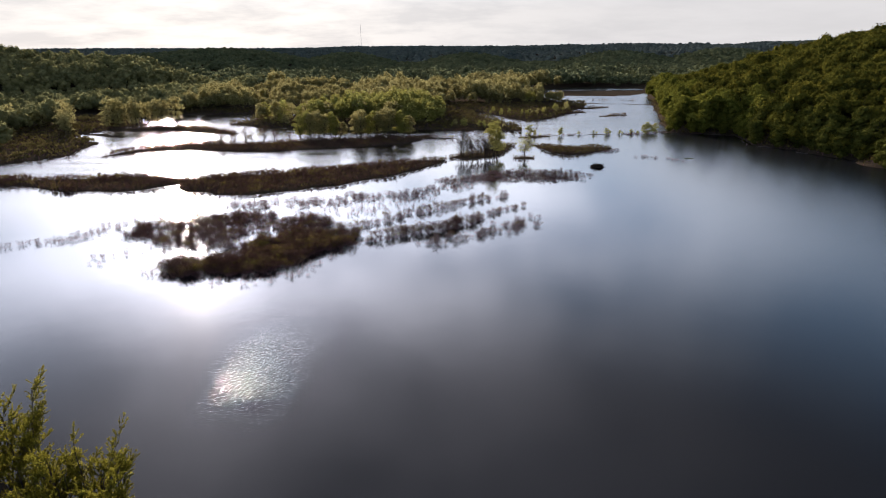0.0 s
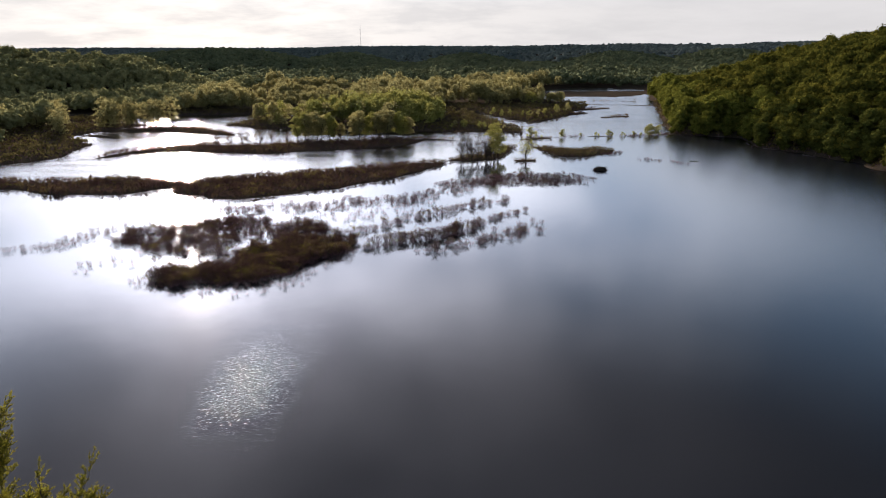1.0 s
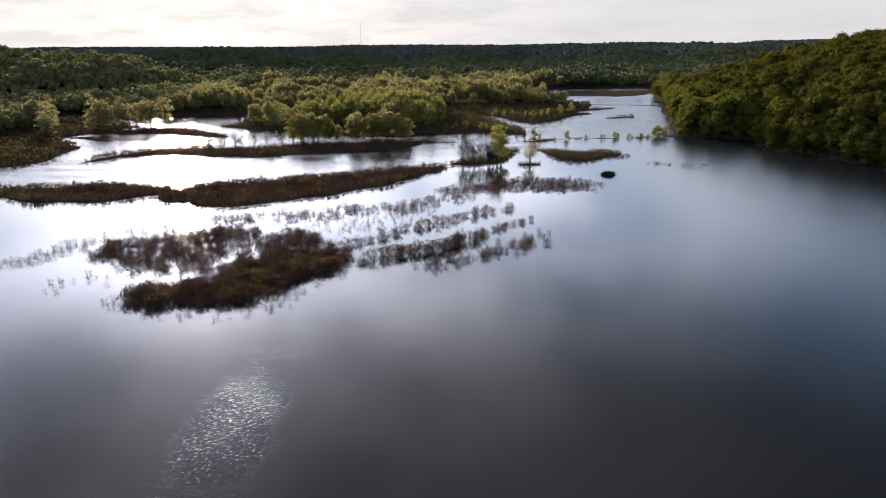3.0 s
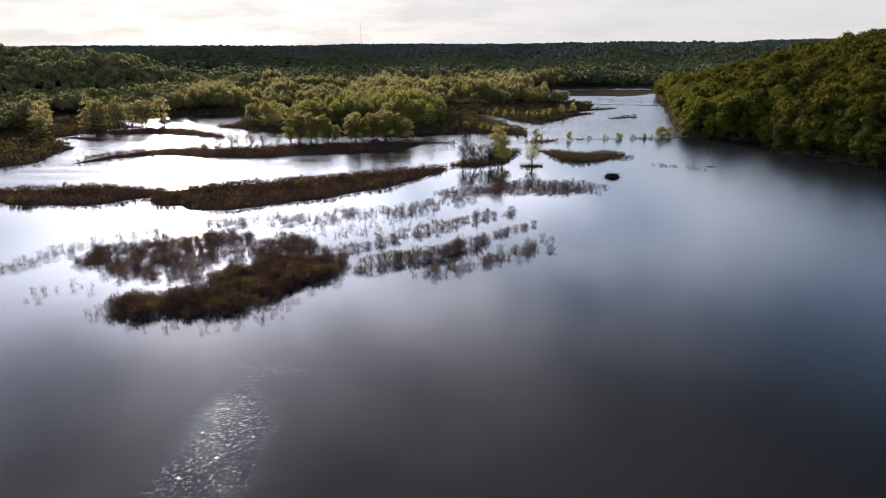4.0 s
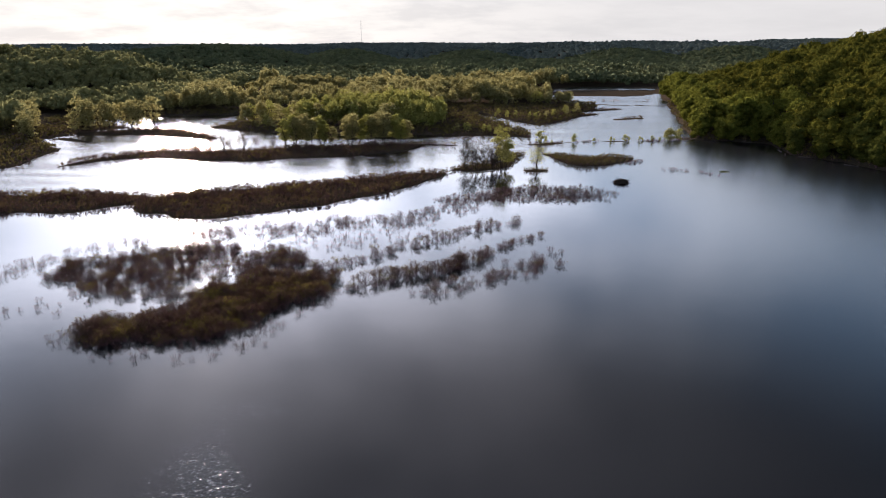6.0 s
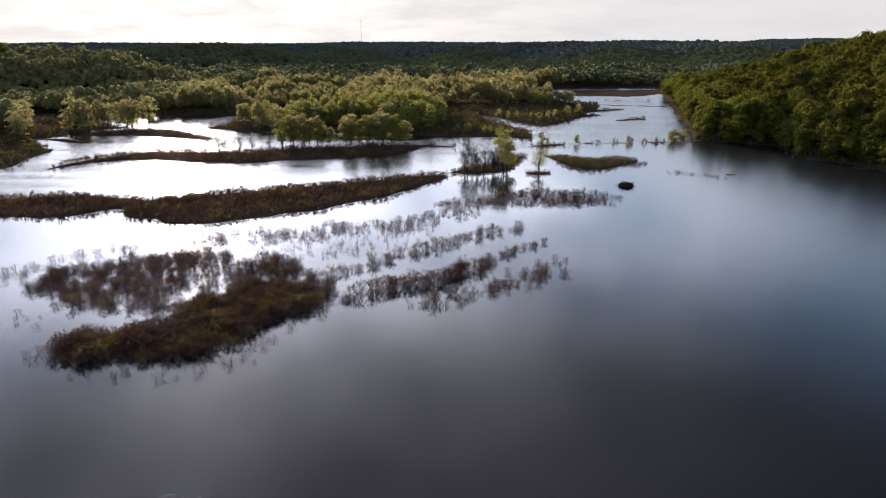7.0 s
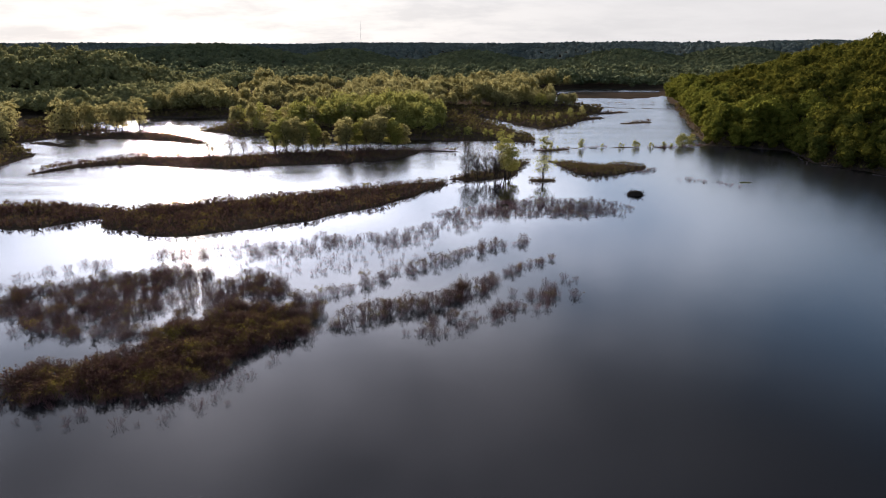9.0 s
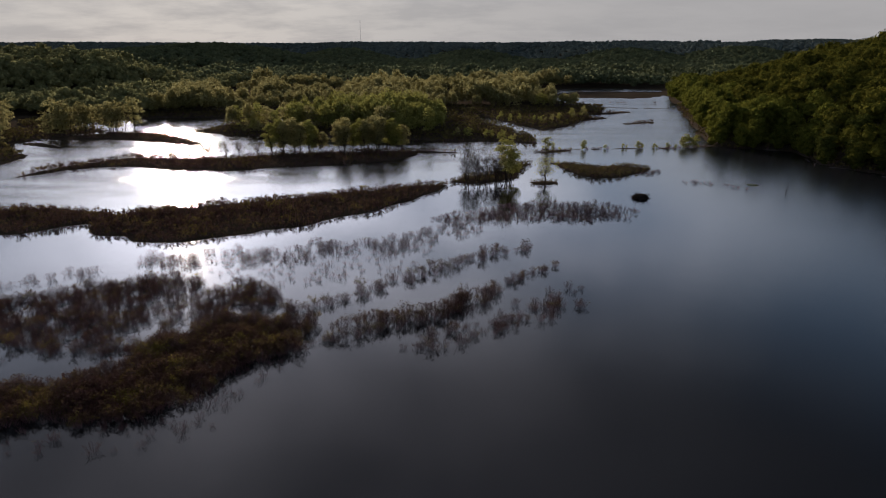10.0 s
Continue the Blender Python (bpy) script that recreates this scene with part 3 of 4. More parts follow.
def part(name, shape, material, parent, label="", smooth=False):
    me = mesh_from(name, shape[0], shape[1], smooth)
    me.materials.append(material)
    ob = new(name, me)
    ob.parent = parent
    return tagged(ob, label) if label else ob


def stuff(name, shape, material, label, category, smooth=False):
    me = mesh_from(name, shape[0], shape[1], smooth)
    me.materials.append(material)
    return tagged(new(name, me), label, category, kind="stuff")


def scatter(rng, variants, xs, ys, zs, scales, stretch=None):
    """Copies of the shapes at the places, turned and sized, in one shape."""
    vs, fs, k = [], [], 0
    which = rng.randint(len(variants), size=len(xs))
    turn = rng.uniform(0, 2 * math.pi, len(xs))
    for n, (v, f) in enumerate(variants):
        idx = np.where(which == n)[0]
        if not len(idx):
            continue
        c, s = np.cos(turn[idx])[:, None], np.sin(turn[idx])[:, None]
        sc = scales[idx][:, None]
        hz = sc if stretch is None else sc * stretch[idx][:, None]
        px = (v[None, :, 0] * c - v[None, :, 1] * s) * sc + xs[idx][:, None]
        py = (v[None, :, 0] * s + v[None, :, 1] * c) * sc + ys[idx][:, None]
        pz = v[None, :, 2] * hz + zs[idx][:, None]
        vs.append(np.stack([px, py, pz], 2).reshape(-1, 3))
        fs.append((f[None] + (np.arange(len(idx)) * len(v))[:, None, None]).reshape(-1, 3) + k)
        k += len(idx) * len(v)
    return np.concatenate(vs), np.concatenate(fs)


def jittered(rng, x0, x1, y0, y1, step):
    gx, gy = np.meshgrid(np.arange(x0, x1, step), np.arange(y0, y1, step))
    x, y = gx.ravel() + rng.uniform(-0.5, 0.5, gx.size) * step, gy.ravel() + rng.uniform(-0.5, 0.5, gx.size) * step
    return x, y


# ---- woods ----
rng = np.random.RandomState(11)
MID_CROWNS = [round_crown(rng, 4.9, 8.6, 0.4, 8, 270, 0.32, 0.8) for _ in range(10)]
AIRY_CROWNS = [round_crown(rng, 4.1, 8.8, 0.5, 11, 380, 0.32, 0.55) for _ in range(10)]
FAR_CROWNS = [round_crown(rng, 4.9, 8.4, 0.4, 7, 130, 0.5) for _ in range(8)]
LOW_CROWNS = [round_crown(rng, 4.8, 8.0, 0.4, 4, 26, 0.8, 0.95) for _ in range(6)]
TIPPED = ICO1[0] @ np.array(Euler((0.7, 0.45, 0.3)).to_matrix())
CAP = np.array([f for f in ICO1[1] if TIPPED[f, 2].mean() > -0.3])
CANOPY = [(TIPPED * np.array([5.7, 5.7, 3.5]) * (1 + rng.uniform(-0.16, 0.12, (len(TIPPED), 1))) + np.array([0, 0, 5.4]), CAP) for _ in range(5)]


def open_marsh(x, y):
    """Low treeless ground either side of the side channel."""
    return (x > -8 + 4 * value_noise(x, y, 12)) & (x < 92) & (y < 388 + 14 * value_noise(x, y, 20))


def wooded(x, y):
    """Where trees stand close: hills, and the floodplain but for its marshy rim."""
    land = land_distance(x, y)
    rim = np.where(x > 90, np.where((y > 262) & (y < 420), 5.0, 2.0), 5 + 16 * value_noise(x, y, 30))
    west = (x < -138) & (y < 330)
    rim = np.where(west, 28, rim)
    h = ground_height(x, y)
    gap = (value_noise(x, y, 24) < 0.36) & (h < 3) & (x < 95) & (y < 700) & (x > -190)
    return (-land > rim) & (h > 0.2) & ~open_marsh(x, y) & ~gap


def in_fan(x, y, margin=28):
    return (np.abs(x + 0.02 * y) < 0.77 * (y + 5) + margin) & (y > 120)


def woods(name, box, step, shapes, size, leaf, label, keep=None, tall=1.0):
    x, y = jittered(rng, *box, step)
    ok = in_fan(x, y)
    x, y = x[ok], y[ok]
    ok = wooded(x, y)
    if keep is not None:
        ok &= keep(x, y)
    x, y = x[ok], y[ok]
    z = ground_height(x, y)
    s = size * rng.uniform(0.68, 1.25, len(x)) * (0.62 + 0.72 * value_noise(x, y, 26))
    if shapes is CANOPY:
        s = size * rng.uniform(0.86, 1.14, len(x))
    st = tall * rng.uniform(0.8, 1.25, len(x))
    return stuff(name, scatter(rng, shapes, x, y, z, s, st), leaf, label, "woods")


def bluff_depth(x, y):
    return -polygon_distance(x, y, EAST_SHORE + [(3000, -400), (3000, 545)])


def maples(x, y):
    """The sunlit lower slope of the shoulder, with an uneven upper edge."""
    return (y > 258) & (bluff_depth(x, y) < 6 + 30 * value_noise(x, y, 22))


woods("hillside_woods", (90, 480, 130, 560), 4.9, MID_CROWNS, 0.78, LEAF_HILL, "dense olive oak woods on the steep bluff",
      lambda x, y: (x > 95) & (y < 545) & (bluff_depth(x, y) < 165) & ~maples(x, y))
# Brighter leaves stand in for sun on the lower slope.
woods("maple_woods", (90, 260, 248, 545), 4.9, MID_CROWNS, 0.78, LEAF_SUNLIT_MAPLE, "yellow-green maples low on the bluff, sunlit brightness put into the leaf colour",
      lambda x, y: (x > 93) & maples(x, y))
woods("point_woods", (-70, 5, 290, 350), 5.0, AIRY_CROWNS, 0.92, LEAF_WILLOW, "light olive young willow woods on the flooded point", None, 1.2)
woods("floodplain_woods", (-160, 110, 270, 560), 5.6, AIRY_CROWNS, 0.9, LEAF_FLOOD, "olive-green flooded bottomland woods",
      lambda x, y: (x < 95) & (x > -125 - 0.1 * y) & ((x < -70) | (y > 350)), 1.15)
woods("bluff_woods", (-640, -130, 200, 620), 6.0, FAR_CROWNS, 0.95, LEAF_MID, "shaded woods on the western bluff",
      lambda x, y: x < -125 - 0.1 * y)
woods("valley_woods", (-520, 560, 560, 800), 8.0, LOW_CROWNS, 1.0, LEAF_VALLEY, "level woods filling the valley floor")
woods("ridge_woods", (-950, 950, 800, 1150), 7.2, CANOPY, 0.85, LEAF_VALLEY, "distant woods over low ridges")
woods("far_woods", (-1900, 1900, 1150, 2450), 11.2, CANOPY, 1.02, LEAF_FAR_HAZE, "far dark woods along the skyline, distance haze put into the leaf colour")


# ---- single trees ----
def tree(name, seed, height, radius, leaf, label, base=0.15, lumps=9, leaves=420, size=0.32, core=0.75, stems=1, branches=9, girth=None, twigs=0, lump=1.0):
    """An Empty at the foot with a trunk and a crown."""
    r = np.random.RandomState(seed)
    root = tagged(new(name), label, "tree")
    girth = girth or height * 0.022
    stem_shape, limb_shape = limbs(r, height * 0.9, girth, radius * 0.75, branches, max(base, 0.2), stems, twigs)
    trunk = part("trunk", stem_shape, BARK, root)
    tagged(part("branchwork", limb_shape, BARK, trunk), kind="stuff")
    if leaves:
        part("crown", crown_shape(r, radius, height * (1 - base), height * base, lumps, leaves, size, core, lump), leaf, root)
    return root


def plant(kinds, places, group):
    """Sets trees: the first of each kind stands at the first place that takes it, copies at the others."""
    used = set()
    for x, y, kind, scale, turn in places:
        root = kinds[kind]
        m = pose(x, y, max(float(ground_height(x, y)), -0.15), 0, 0, turn)
        if kind not in used:
            used.add(kind)
            root.scale = (scale,) * 3
            root.matrix_basis = m @ Matrix.Diagonal((scale, scale, scale, 1))
            ob = root
        else:
            ob = copy_thing(root, m)
            ob.scale = (scale,) * 3
        tagged(ob, group=group)
    for k, root in enumerate(kinds):
        if k not in used:
            for o in (*root.children_recursive, root):
                bpy.data.objects.remove(o)


def along(rng_, line, step, spread, kinds, lo, hi):
    """Places along a line, set off to either side."""
    places = []
    for (ax, ay), (bx, by) in zip(line, line[1:]):
        n = max(1, int(math.hypot(bx - ax, by - ay) / step))
        for k in range(n):
            t = (k + rng_.rand()) / n
            places.append((ax + (bx - ax) * t + rng_.uniform(-spread, spread), ay + (by - ay) * t + rng_.uniform(-spread, spread),
                           rng_.randint(kinds), rng_.uniform(lo, hi), rng_.uniform(0, 360)))
    return places


pick = np.random.RandomState(21)
# willows and maples along the foot of the bluff
bank_kinds = [tree("bank_tree", 100 + k, 10.5, 3.6, LEAF_SUNLIT_MAPLE if k < 3 else LEAF_SHADED_AND_WEED,
                   "leafy olive-green maple at the water's edge, sunlit brightness put into its leaves" if k < 3 else "full maple at the foot of the bluff, shade put into its dark green leaves",
                   0.02, 15, 900, 0.3, 0.75) for k in range(6)]
foot = [(x + 5.5, y + 1.0) if y > 275 else (x + 2.2, y + 1.2) for x, y in EAST_SHORE[1:15]]
bank_places = along(pick, foot, 4.4, 1.6, 6, 0.7, 1.15) + along(pick, [(x + 5, y + 3) for x, y in foot], 6.0, 2.5, 6, 0.95, 1.35)
# Bright kinds north of y 246, dark south: sun and shade put into leaf colour.
bank_places = [(x, y, k % 3 + (3 if y < 246 else 0), sc, turn) for x, y, k, sc, turn in bank_places]
plant(bank_kinds, bank_places, "trees along the foot of the bluff")

# the grove on the island behind the long one
grove_kinds = [tree("grove_tree", 130 + k, 10.8, 2.9, LEAF_WILLOW if k < 2 else LEAF_FLOOD, "slender willow in young leaf standing in the flooded grove",
                    0.14, 30, 2700, 0.21, 0.0, 2 + k % 2, 14, 0.24, 1, 0.75) for k in range(5)]
grove_places = [(x, y, k % 5, sc, 67 * k) for k, (x, y, sc) in enumerate([
    (-64, 251, 1.0), (-61.5, 254, 1.12), (-59, 251, 1.1), (-56.5, 253.5, 1.15), (-54, 251, 1.05), (-51.5, 254, 1.08), (-49.5, 252, 0.95),
    (-46.3, 254, 0.7), (-41, 254, 1.0), (-38.5, 252, 1.18), (-36, 255, 0.95), (-33.5, 257, 1.1), (-31, 254, 1.1), (-28.5, 258, 1.2),
    (-26.5, 254, 1.18), (-23.5, 258, 1.1), (-21, 255, 0.95), (-18.5, 258, 0.9)])]
plant(grove_kinds, grove_places, "grove on the flooded island")

# sparse small trees farther along it
scrub_kinds = [tree("sapling", 150 + k, 6.2, 2.1, LEAF_SHRUB, "thin half-bare brown sapling on the low island", 0.25, 9, 230, 0.17, 0, 2, 12, 0.2, 6) for k in range(3)]
plant(scrub_kinds, [(-98, 240, 0, 0.7, 10), (-90, 231, 1, 1.05, 80), (-87, 237, 2, 0.9, 120), (-83, 240, 0, 1.0, 200),
                    (-80.5, 238, 1, 0.85, 300), (-76, 240, 2, 1.15, 40), (-71, 241, 0, 0.9, 150), (-66, 243, 1, 0.7, 260),
                    (-47, 250, 2, 1.1, 30)], "saplings on the flooded island")

# willow islet: bare dark trees and one tall leafy one
bare_kinds = [tree("bare_tree", 170 + k, 10.6, 3.4, LEAF_SHRUB, "dark nearly leafless many-stemmed tree rooted in the flood", 0.2, 14, 300, 0.11, 0, 5, 15, 0.19, 12, 0.7) for k in range(3)]
plant(bare_kinds, [(3.4, 206.5, 0, 1.12, 0), (6.2, 206, 1, 1.0, 70), (8.6, 207.5, 2, 0.85, 140), (11.0, 206.5, 0, 0.92, 220), (12.6, 207.5, 1, 0.8, 10)],
      "bare trees on the islet")
tall_kinds = [tree("cottonwood", 180, 13.0, 3.0, LEAF_WILLOW, "tall slender cottonwood with fresh yellow-green leaves", 0.12, 18, 1700, 0.22, 0.3, 2, 12, 0.26, 1)]
plant(tall_kinds, [(14.2, 208.5, 0, 1.0, 0), (16.0, 209.5, 0, 0.78, 90)], "cottonwoods on the islet")
lone_kinds = [tree("lone_tree", 190, 7.0, 3.3, LEAF_WILLOW, "small pale round-crowned tree alone on a tiny islet", 0.2, 18, 800, 0.15, 0, 1, 20, 0.26, 8)]
plant(lone_kinds, [(24.6, 205.3, 0, 1.0, 0)], "small trees standing in the river")
river_kinds = [tree("river_bush", 200 + k, 4.6, 1.9, LEAF_WILLOW, "rounded pale green bush rooted under water", 0.0, 8, 300, 0.2, 0.4, 4, 7, 0.09, 1) for k in range(3)]
plant(river_kinds, [(32.5, 256, 0, 1.15, 0), (46, 259.5, 1, 0.8, 60), (83, 265, 2, 0.95, 20), (84.6, 266, 0, 1.1, 110), (86.3, 265.4, 1, 0.8, 200), (88, 266.2, 2, 1.0, 10),
                    (60.5, 262, 2, 0.4, 0), (66, 262.5, 0, 0.62, 80), (67.3, 262.8, 1, 0.5, 190), (72, 263, 2, 0.42, 250), (73.1, 263.2, 1, 0.3, 250), (77, 263, 0, 0.46, 10),
                    (62, 262.4, 1, 0.28, 30), (80, 263.5, 1, 0.34, 100), (54, 261.5, 1, 0.36, 300), (34.5, 257, 2, 0.5, 10), (37, 257.5, 0, 0.3, 40)], "bushes along the drowned bar")

# west shore
west_kinds = [tree("west_tree", 220 + k, 10.5, 3.4, LEAF_FLOOD, "broad shady willow on the western shore", 0.1, 12, 460, 0.32, 0.3, 2, 9) for k in range(4)]
west_places = [(-169, 262, 0, 0.95, 0), (-173, 266, 1, 1.05, 50), (-176, 276, 2, 1.2, 130), (-180, 281, 3, 1.15, 200), (-164, 284, 1, 1.0, 20), (-160, 288, 2, 0.9, 90)]
west_places += along(pick, [(-166, 290), (-156, 296), (-149, 303), (-143, 313)], 2.4, 1.6, 4, 1.05, 1.4)
west_places += along(pick, [(-260, 215), (-215, 250), (-195, 285), (-205, 320)], 7, 6, 4, 0.8, 1.2)
plant(west_kinds, west_places, "trees on the western shore")

# edge of the bottomland woods
edge_kinds = [tree("bottomland_tree", 240 + k, 8.6, 2.9, LEAF_WILLOW if k < 3 else LEAF_FLOOD, "light olive willow at the edge of the flooded woods",
                   0.08, 12, 460, 0.28, 0.0, 2, 8, None, 0, 0.75) for k in range(5)]
edge_places = along(pick, [(-98, 312), (-86, 304), (-69, 300), (-45, 302), (-25, 298), (-12, 292)], 4.4, 3.5, 5, 0.9, 1.4)
edge_places += along(pick, [(-60, 312), (-35, 310), (-16, 304), (-10, 320)], 4.4, 4, 5, 0.9, 1.3)
edge_places += along(pick, [(18, 392), (34, 394), (50, 396), (62, 402), (72, 414)], 5.0, 4, 5, 0.7, 1.15)
edge_places += along(pick, [(-4, 284), (10, 282), (26, 279)], 3.0, 2.0, 5, 0.25, 0.5)
edge_places += along(pick, [(18, 350), (32, 336), (44, 326), (56, 342), (68, 368)], 3.2, 4.0, 5, 0.25, 0.6)
edge_places += along(pick, [(-92, 298), (-78, 292)], 3.0, 2.0, 5, 0.4, 0.9)
plant(edge_kinds, edge_places, "trees at the edge of the bottomland woods")

# leaning willows on the near bank
def willow(seed, height, spread, label):
    """A feathery willow: fanned stems, rising boughs, fine shoots and narrow leaves along them."""
    r = np.random.RandomState(seed)
    root = tagged(new("near_willow"), label, "tree")
    boughs, shoots, leaves = [], [], []
    for k in range(11):
        a, out = 2 * math.pi * (k + r.rand()) / 11, spread * r.uniform(0.25, 0.95)
        top = np.array([math.cos(a) * out, math.sin(a) * out, height * r.uniform(0.5, 0.88)])
        line = [np.array([0.25 * math.cos(a), 0.25 * math.sin(a), -0.3]) * (1 - t) + top * t
                + np.array([math.cos(a), math.sin(a), 0]) * 0.5 * math.sin(math.pi * t) + r.normal(size=3) * 0.1 * (t > 0) for t in np.linspace(0, 1, 5)]
        part("trunk", tube(line, 0.09, 0.025, 6), BARK, root)
        for _ in range(17):
            t = r.uniform(0.2, 0.98)
            i = min(int(t * 4), 3)
            p = line[i] + (line[i + 1] - line[i]) * (t * 4 - i)
            b = a + r.normal() * 0.9
            reach = r.uniform(0.7, 1.9)
            e = p + np.array([math.cos(b) * reach * 0.8, math.sin(b) * reach * 0.8, reach * r.uniform(0.45, 1.1)])
            boughs.append(tube([p, (p + e) / 2 + r.normal(size=3) * 0.08, e], 0.03, 0.012, 3))
            for _ in range(9):
                q = p + (e - p) * r.uniform(0.35, 1.0)
                d = (e - p) / reach * 0.6 + r.normal(size=3) * 0.4 + np.array([0, 0, 0.35])
                w = q + d / np.linalg.norm(d) * r.uniform(0.45, 1.0)
                shoots.append(tube([q, w], 0.010, 0.005, 3))
                n = 24
                pos = q + (w - q) * r.uniform(0.15, 1.05, n)[:, None]
                v = (w - q) / np.linalg.norm(w - q) + r.normal(size=(n, 3)) * 0.65
                v /= np.linalg.norm(v, axis=1)[:, None]
                side = np.cross(v, r.normal(size=(n, 3)))
                side /= np.linalg.norm(side, axis=1)[:, None]
                ln = r.uniform(0.12, 0.24, n)[:, None]
                leaves.append(np.stack([pos - side * ln * 0.22, pos + side * ln * 0.22, pos + v * ln], 1).reshape(-1, 3))
    tagged(part("branchwork", join(boughs + shoots), BARK, root), kind="stuff")
    v = np.concatenate(leaves)
    part("crown", (v, np.arange(len(v)).reshape(-1, 3)), LEAF_NEAR, root)
    return root


near_kinds = [willow(260 + k, 9.4 - 1.4 * k, 4.6 - 0.6 * k, "feathery yellow-green willow on the near bank") for k in range(2)]
plant(near_kinds, [(-38.8, 41, 0, 1.02, 0), (-27.6, 35.2, 1, 1.05, 40), (-33.0, 36, 1, 0.9, 190)], "willows on the near bank")


# ---- shrubs ----
def shrub_shape(r, height, radius, stems, leaves, size, twigs=2, thick=0.02):
    """A fan of fine twigs from one root, wider than tall, with small sprays near the tips."""
    pieces, tips = [], []
    for k in range(stems):
        a, o = r.uniform(0, 2 * math.pi), radius * math.sqrt(r.rand())
        b = np.array([math.cos(a) * o * 0.3, math.sin(a) * o * 0.3, -0.25])
        t = np.array([math.cos(a) * o, math.sin(a) * o, height * r.uniform(0.65, 1.05) * math.sqrt(1.05 - 0.75 * (o / radius) ** 2)])
        pieces.append(tube([b, t], thick, thick * 0.6, 3))
        tips += [t, b + (t - b) * 0.8]
        for _ in range(twigs):
            q = b + (t - b) * r.uniform(0.45, 0.85)
            e = q + np.array([r.normal() * 0.22, r.normal() * 0.22, r.uniform(0.12, 0.4)])
            pieces.append(tube([q, e], thick * 0.6, thick * 0.45, 3))
            tips.append(e)
    tips = np.array(tips)
    return join(pieces), leaf_cards(r, tips, np.full(len(tips), 0.2), leaves, size)


def shrub_thing(seed, height, radius, stems, leaves, label):
    r = np.random.RandomState(seed)
    a, b = shrub_shape(r, height, radius, stems, leaves, 0.07, 1, 0.014)
    root = tagged(new("flooded_shrub"), label, "shrub")
    part("branchwork", a, STEM, root)
    part("foliage", b, LEAF_SHRUB, root)
    return root


ROW_TWO = [(-24, 120), (-16, 126), (-11, 131), (-3, 138), (6, 146), (14, 150)]
ROW_THREE = [(-15, 114.5), (-7, 118), (0, 122), (5, 127)]
ROW_THREE_END = [(5, 127), (10, 134), (17, 140)]
ROW_FOUR = [(-21, 109), (-15, 112.5)]
ROW_FOUR_END = [(-5, 111), (5, 115.5), (11, 121), (18, 128)]
leafy = [shrub_thing(300 + k, 1.5, 1.0, 16, 130, "brown-stemmed shrub with olive leaves standing in the flood") for k in range(4)]
twiggy = [shrub_thing(320 + k, 1.05, 0.9, 22, 34, "bare purple-brown shrub standing in the flood") for k in range(4)]
shrub_kinds = leafy + twiggy


def shrub_places(line, step, spread, leafy_share, lo, hi):
    out = []
    for x, y, k, s, turn in along(pick, line, step, spread, 4, lo, hi):
        out.append((x, y, k if pick.rand() < leafy_share else 4 + k, s, turn))
    return out


row_places = shrub_places(ROW_TWO, 0.58, 1.6, 0.4, 0.7, 1.3) + shrub_places(ROW_THREE, 0.27, 2.2, 0.75, 0.85, 1.4)
row_places += shrub_places(ROW_THREE_END, 0.55, 1.2, 0.1, 0.6, 1.1) + shrub_places(ROW_FOUR, 0.5, 1.2, 0.1, 0.65, 1.2)
row_places += shrub_places(ROW_FOUR_END, 0.36, 2.8, 0.1, 0.6, 1.2)


def plant_shrubs(kinds, places, group):
    used = set()
    for x, y, kind, scale, turn in places:
        m = pose(x, y, 0, 0, 0, turn)
        if kind not in used:
            used.add(kind)
            ob = kinds[kind]
            ob.scale = (scale,) * 3
            ob.matrix_basis = m @ Matrix.Diagonal((scale, scale, scale, 1))
        else:
            ob = copy_thing(kinds[kind], m)
            ob.scale = (scale,) * 3
        tagged(ob, group=group)


plant_shrubs(shrub_kinds, row_places, "flooded shrub rows")

# thickets that cannot be counted
srng = np.random.RandomState(31)
LEAFY = [shrub_shape(srng, 1.4, 1.0, 12, 80, 0.08, 1, 0.015) for _ in range(6)]
TWIGGY = [shrub_shape(srng, 0.98, 0.85, 15, 22, 0.06, 1, 0.013) for _ in range(6)]


def thicket(name, x, y, z, scale, shapes, label, leaf=LEAF_SHRUB):
    """Twigs and leaves of many shrubs as one mass of each."""
    r1, r2 = np.random.RandomState(77), np.random.RandomState(77)
    root = tagged(new(name), label, "shrubs", kind="stuff")
    part("branchwork", scatter(r1, [a for a, b in shapes], x, y, z, scale), STEM, root)
    part("foliage", scatter(r2, [b for a, b in shapes], x, y, z, scale), leaf, root)


def spread_on(spine, step, share, edge=1.0, patch=4.0):
    xs, ys, rs = np.array(spine).T
    x, y = jittered(srng, xs.min() - 16, xs.max() + 16, ys.min() - 16, ys.max() + 16, step)
    d = spine_distance(x, y, spine) + (value_noise(x, y, patch) - 0.5) * 4 * edge + (value_noise(x, y, patch / 3) - 0.5) * 2 * edge
    ok = (d < 0) & (srng.rand(len(x)) < share)
    return x[ok], y[ok]


DENSE = [(-48, 96, 2.8), (-41, 98.5, 5), (-35, 101.3, 8), (-32, 106, 7.5), (-27, 112, 5.5), (-23, 116, 3)]
SPARSE = [(-66, 123, 4), (-58, 120, 9.5), (-47, 120, 13), (-36, 120, 11.5), (-27, 119, 4.5)]
WEST_ROW = [(-95, 104, 2), (-80, 113, 2), (-75, 120, 2), (-70, 129, 2.5), (-60, 136, 1.5)]
FRINGE = [(-50, 97, 3.5), (-43, 94, 5.5), (-32, 95.5, 6.5), (-24, 103.5, 4.5)]
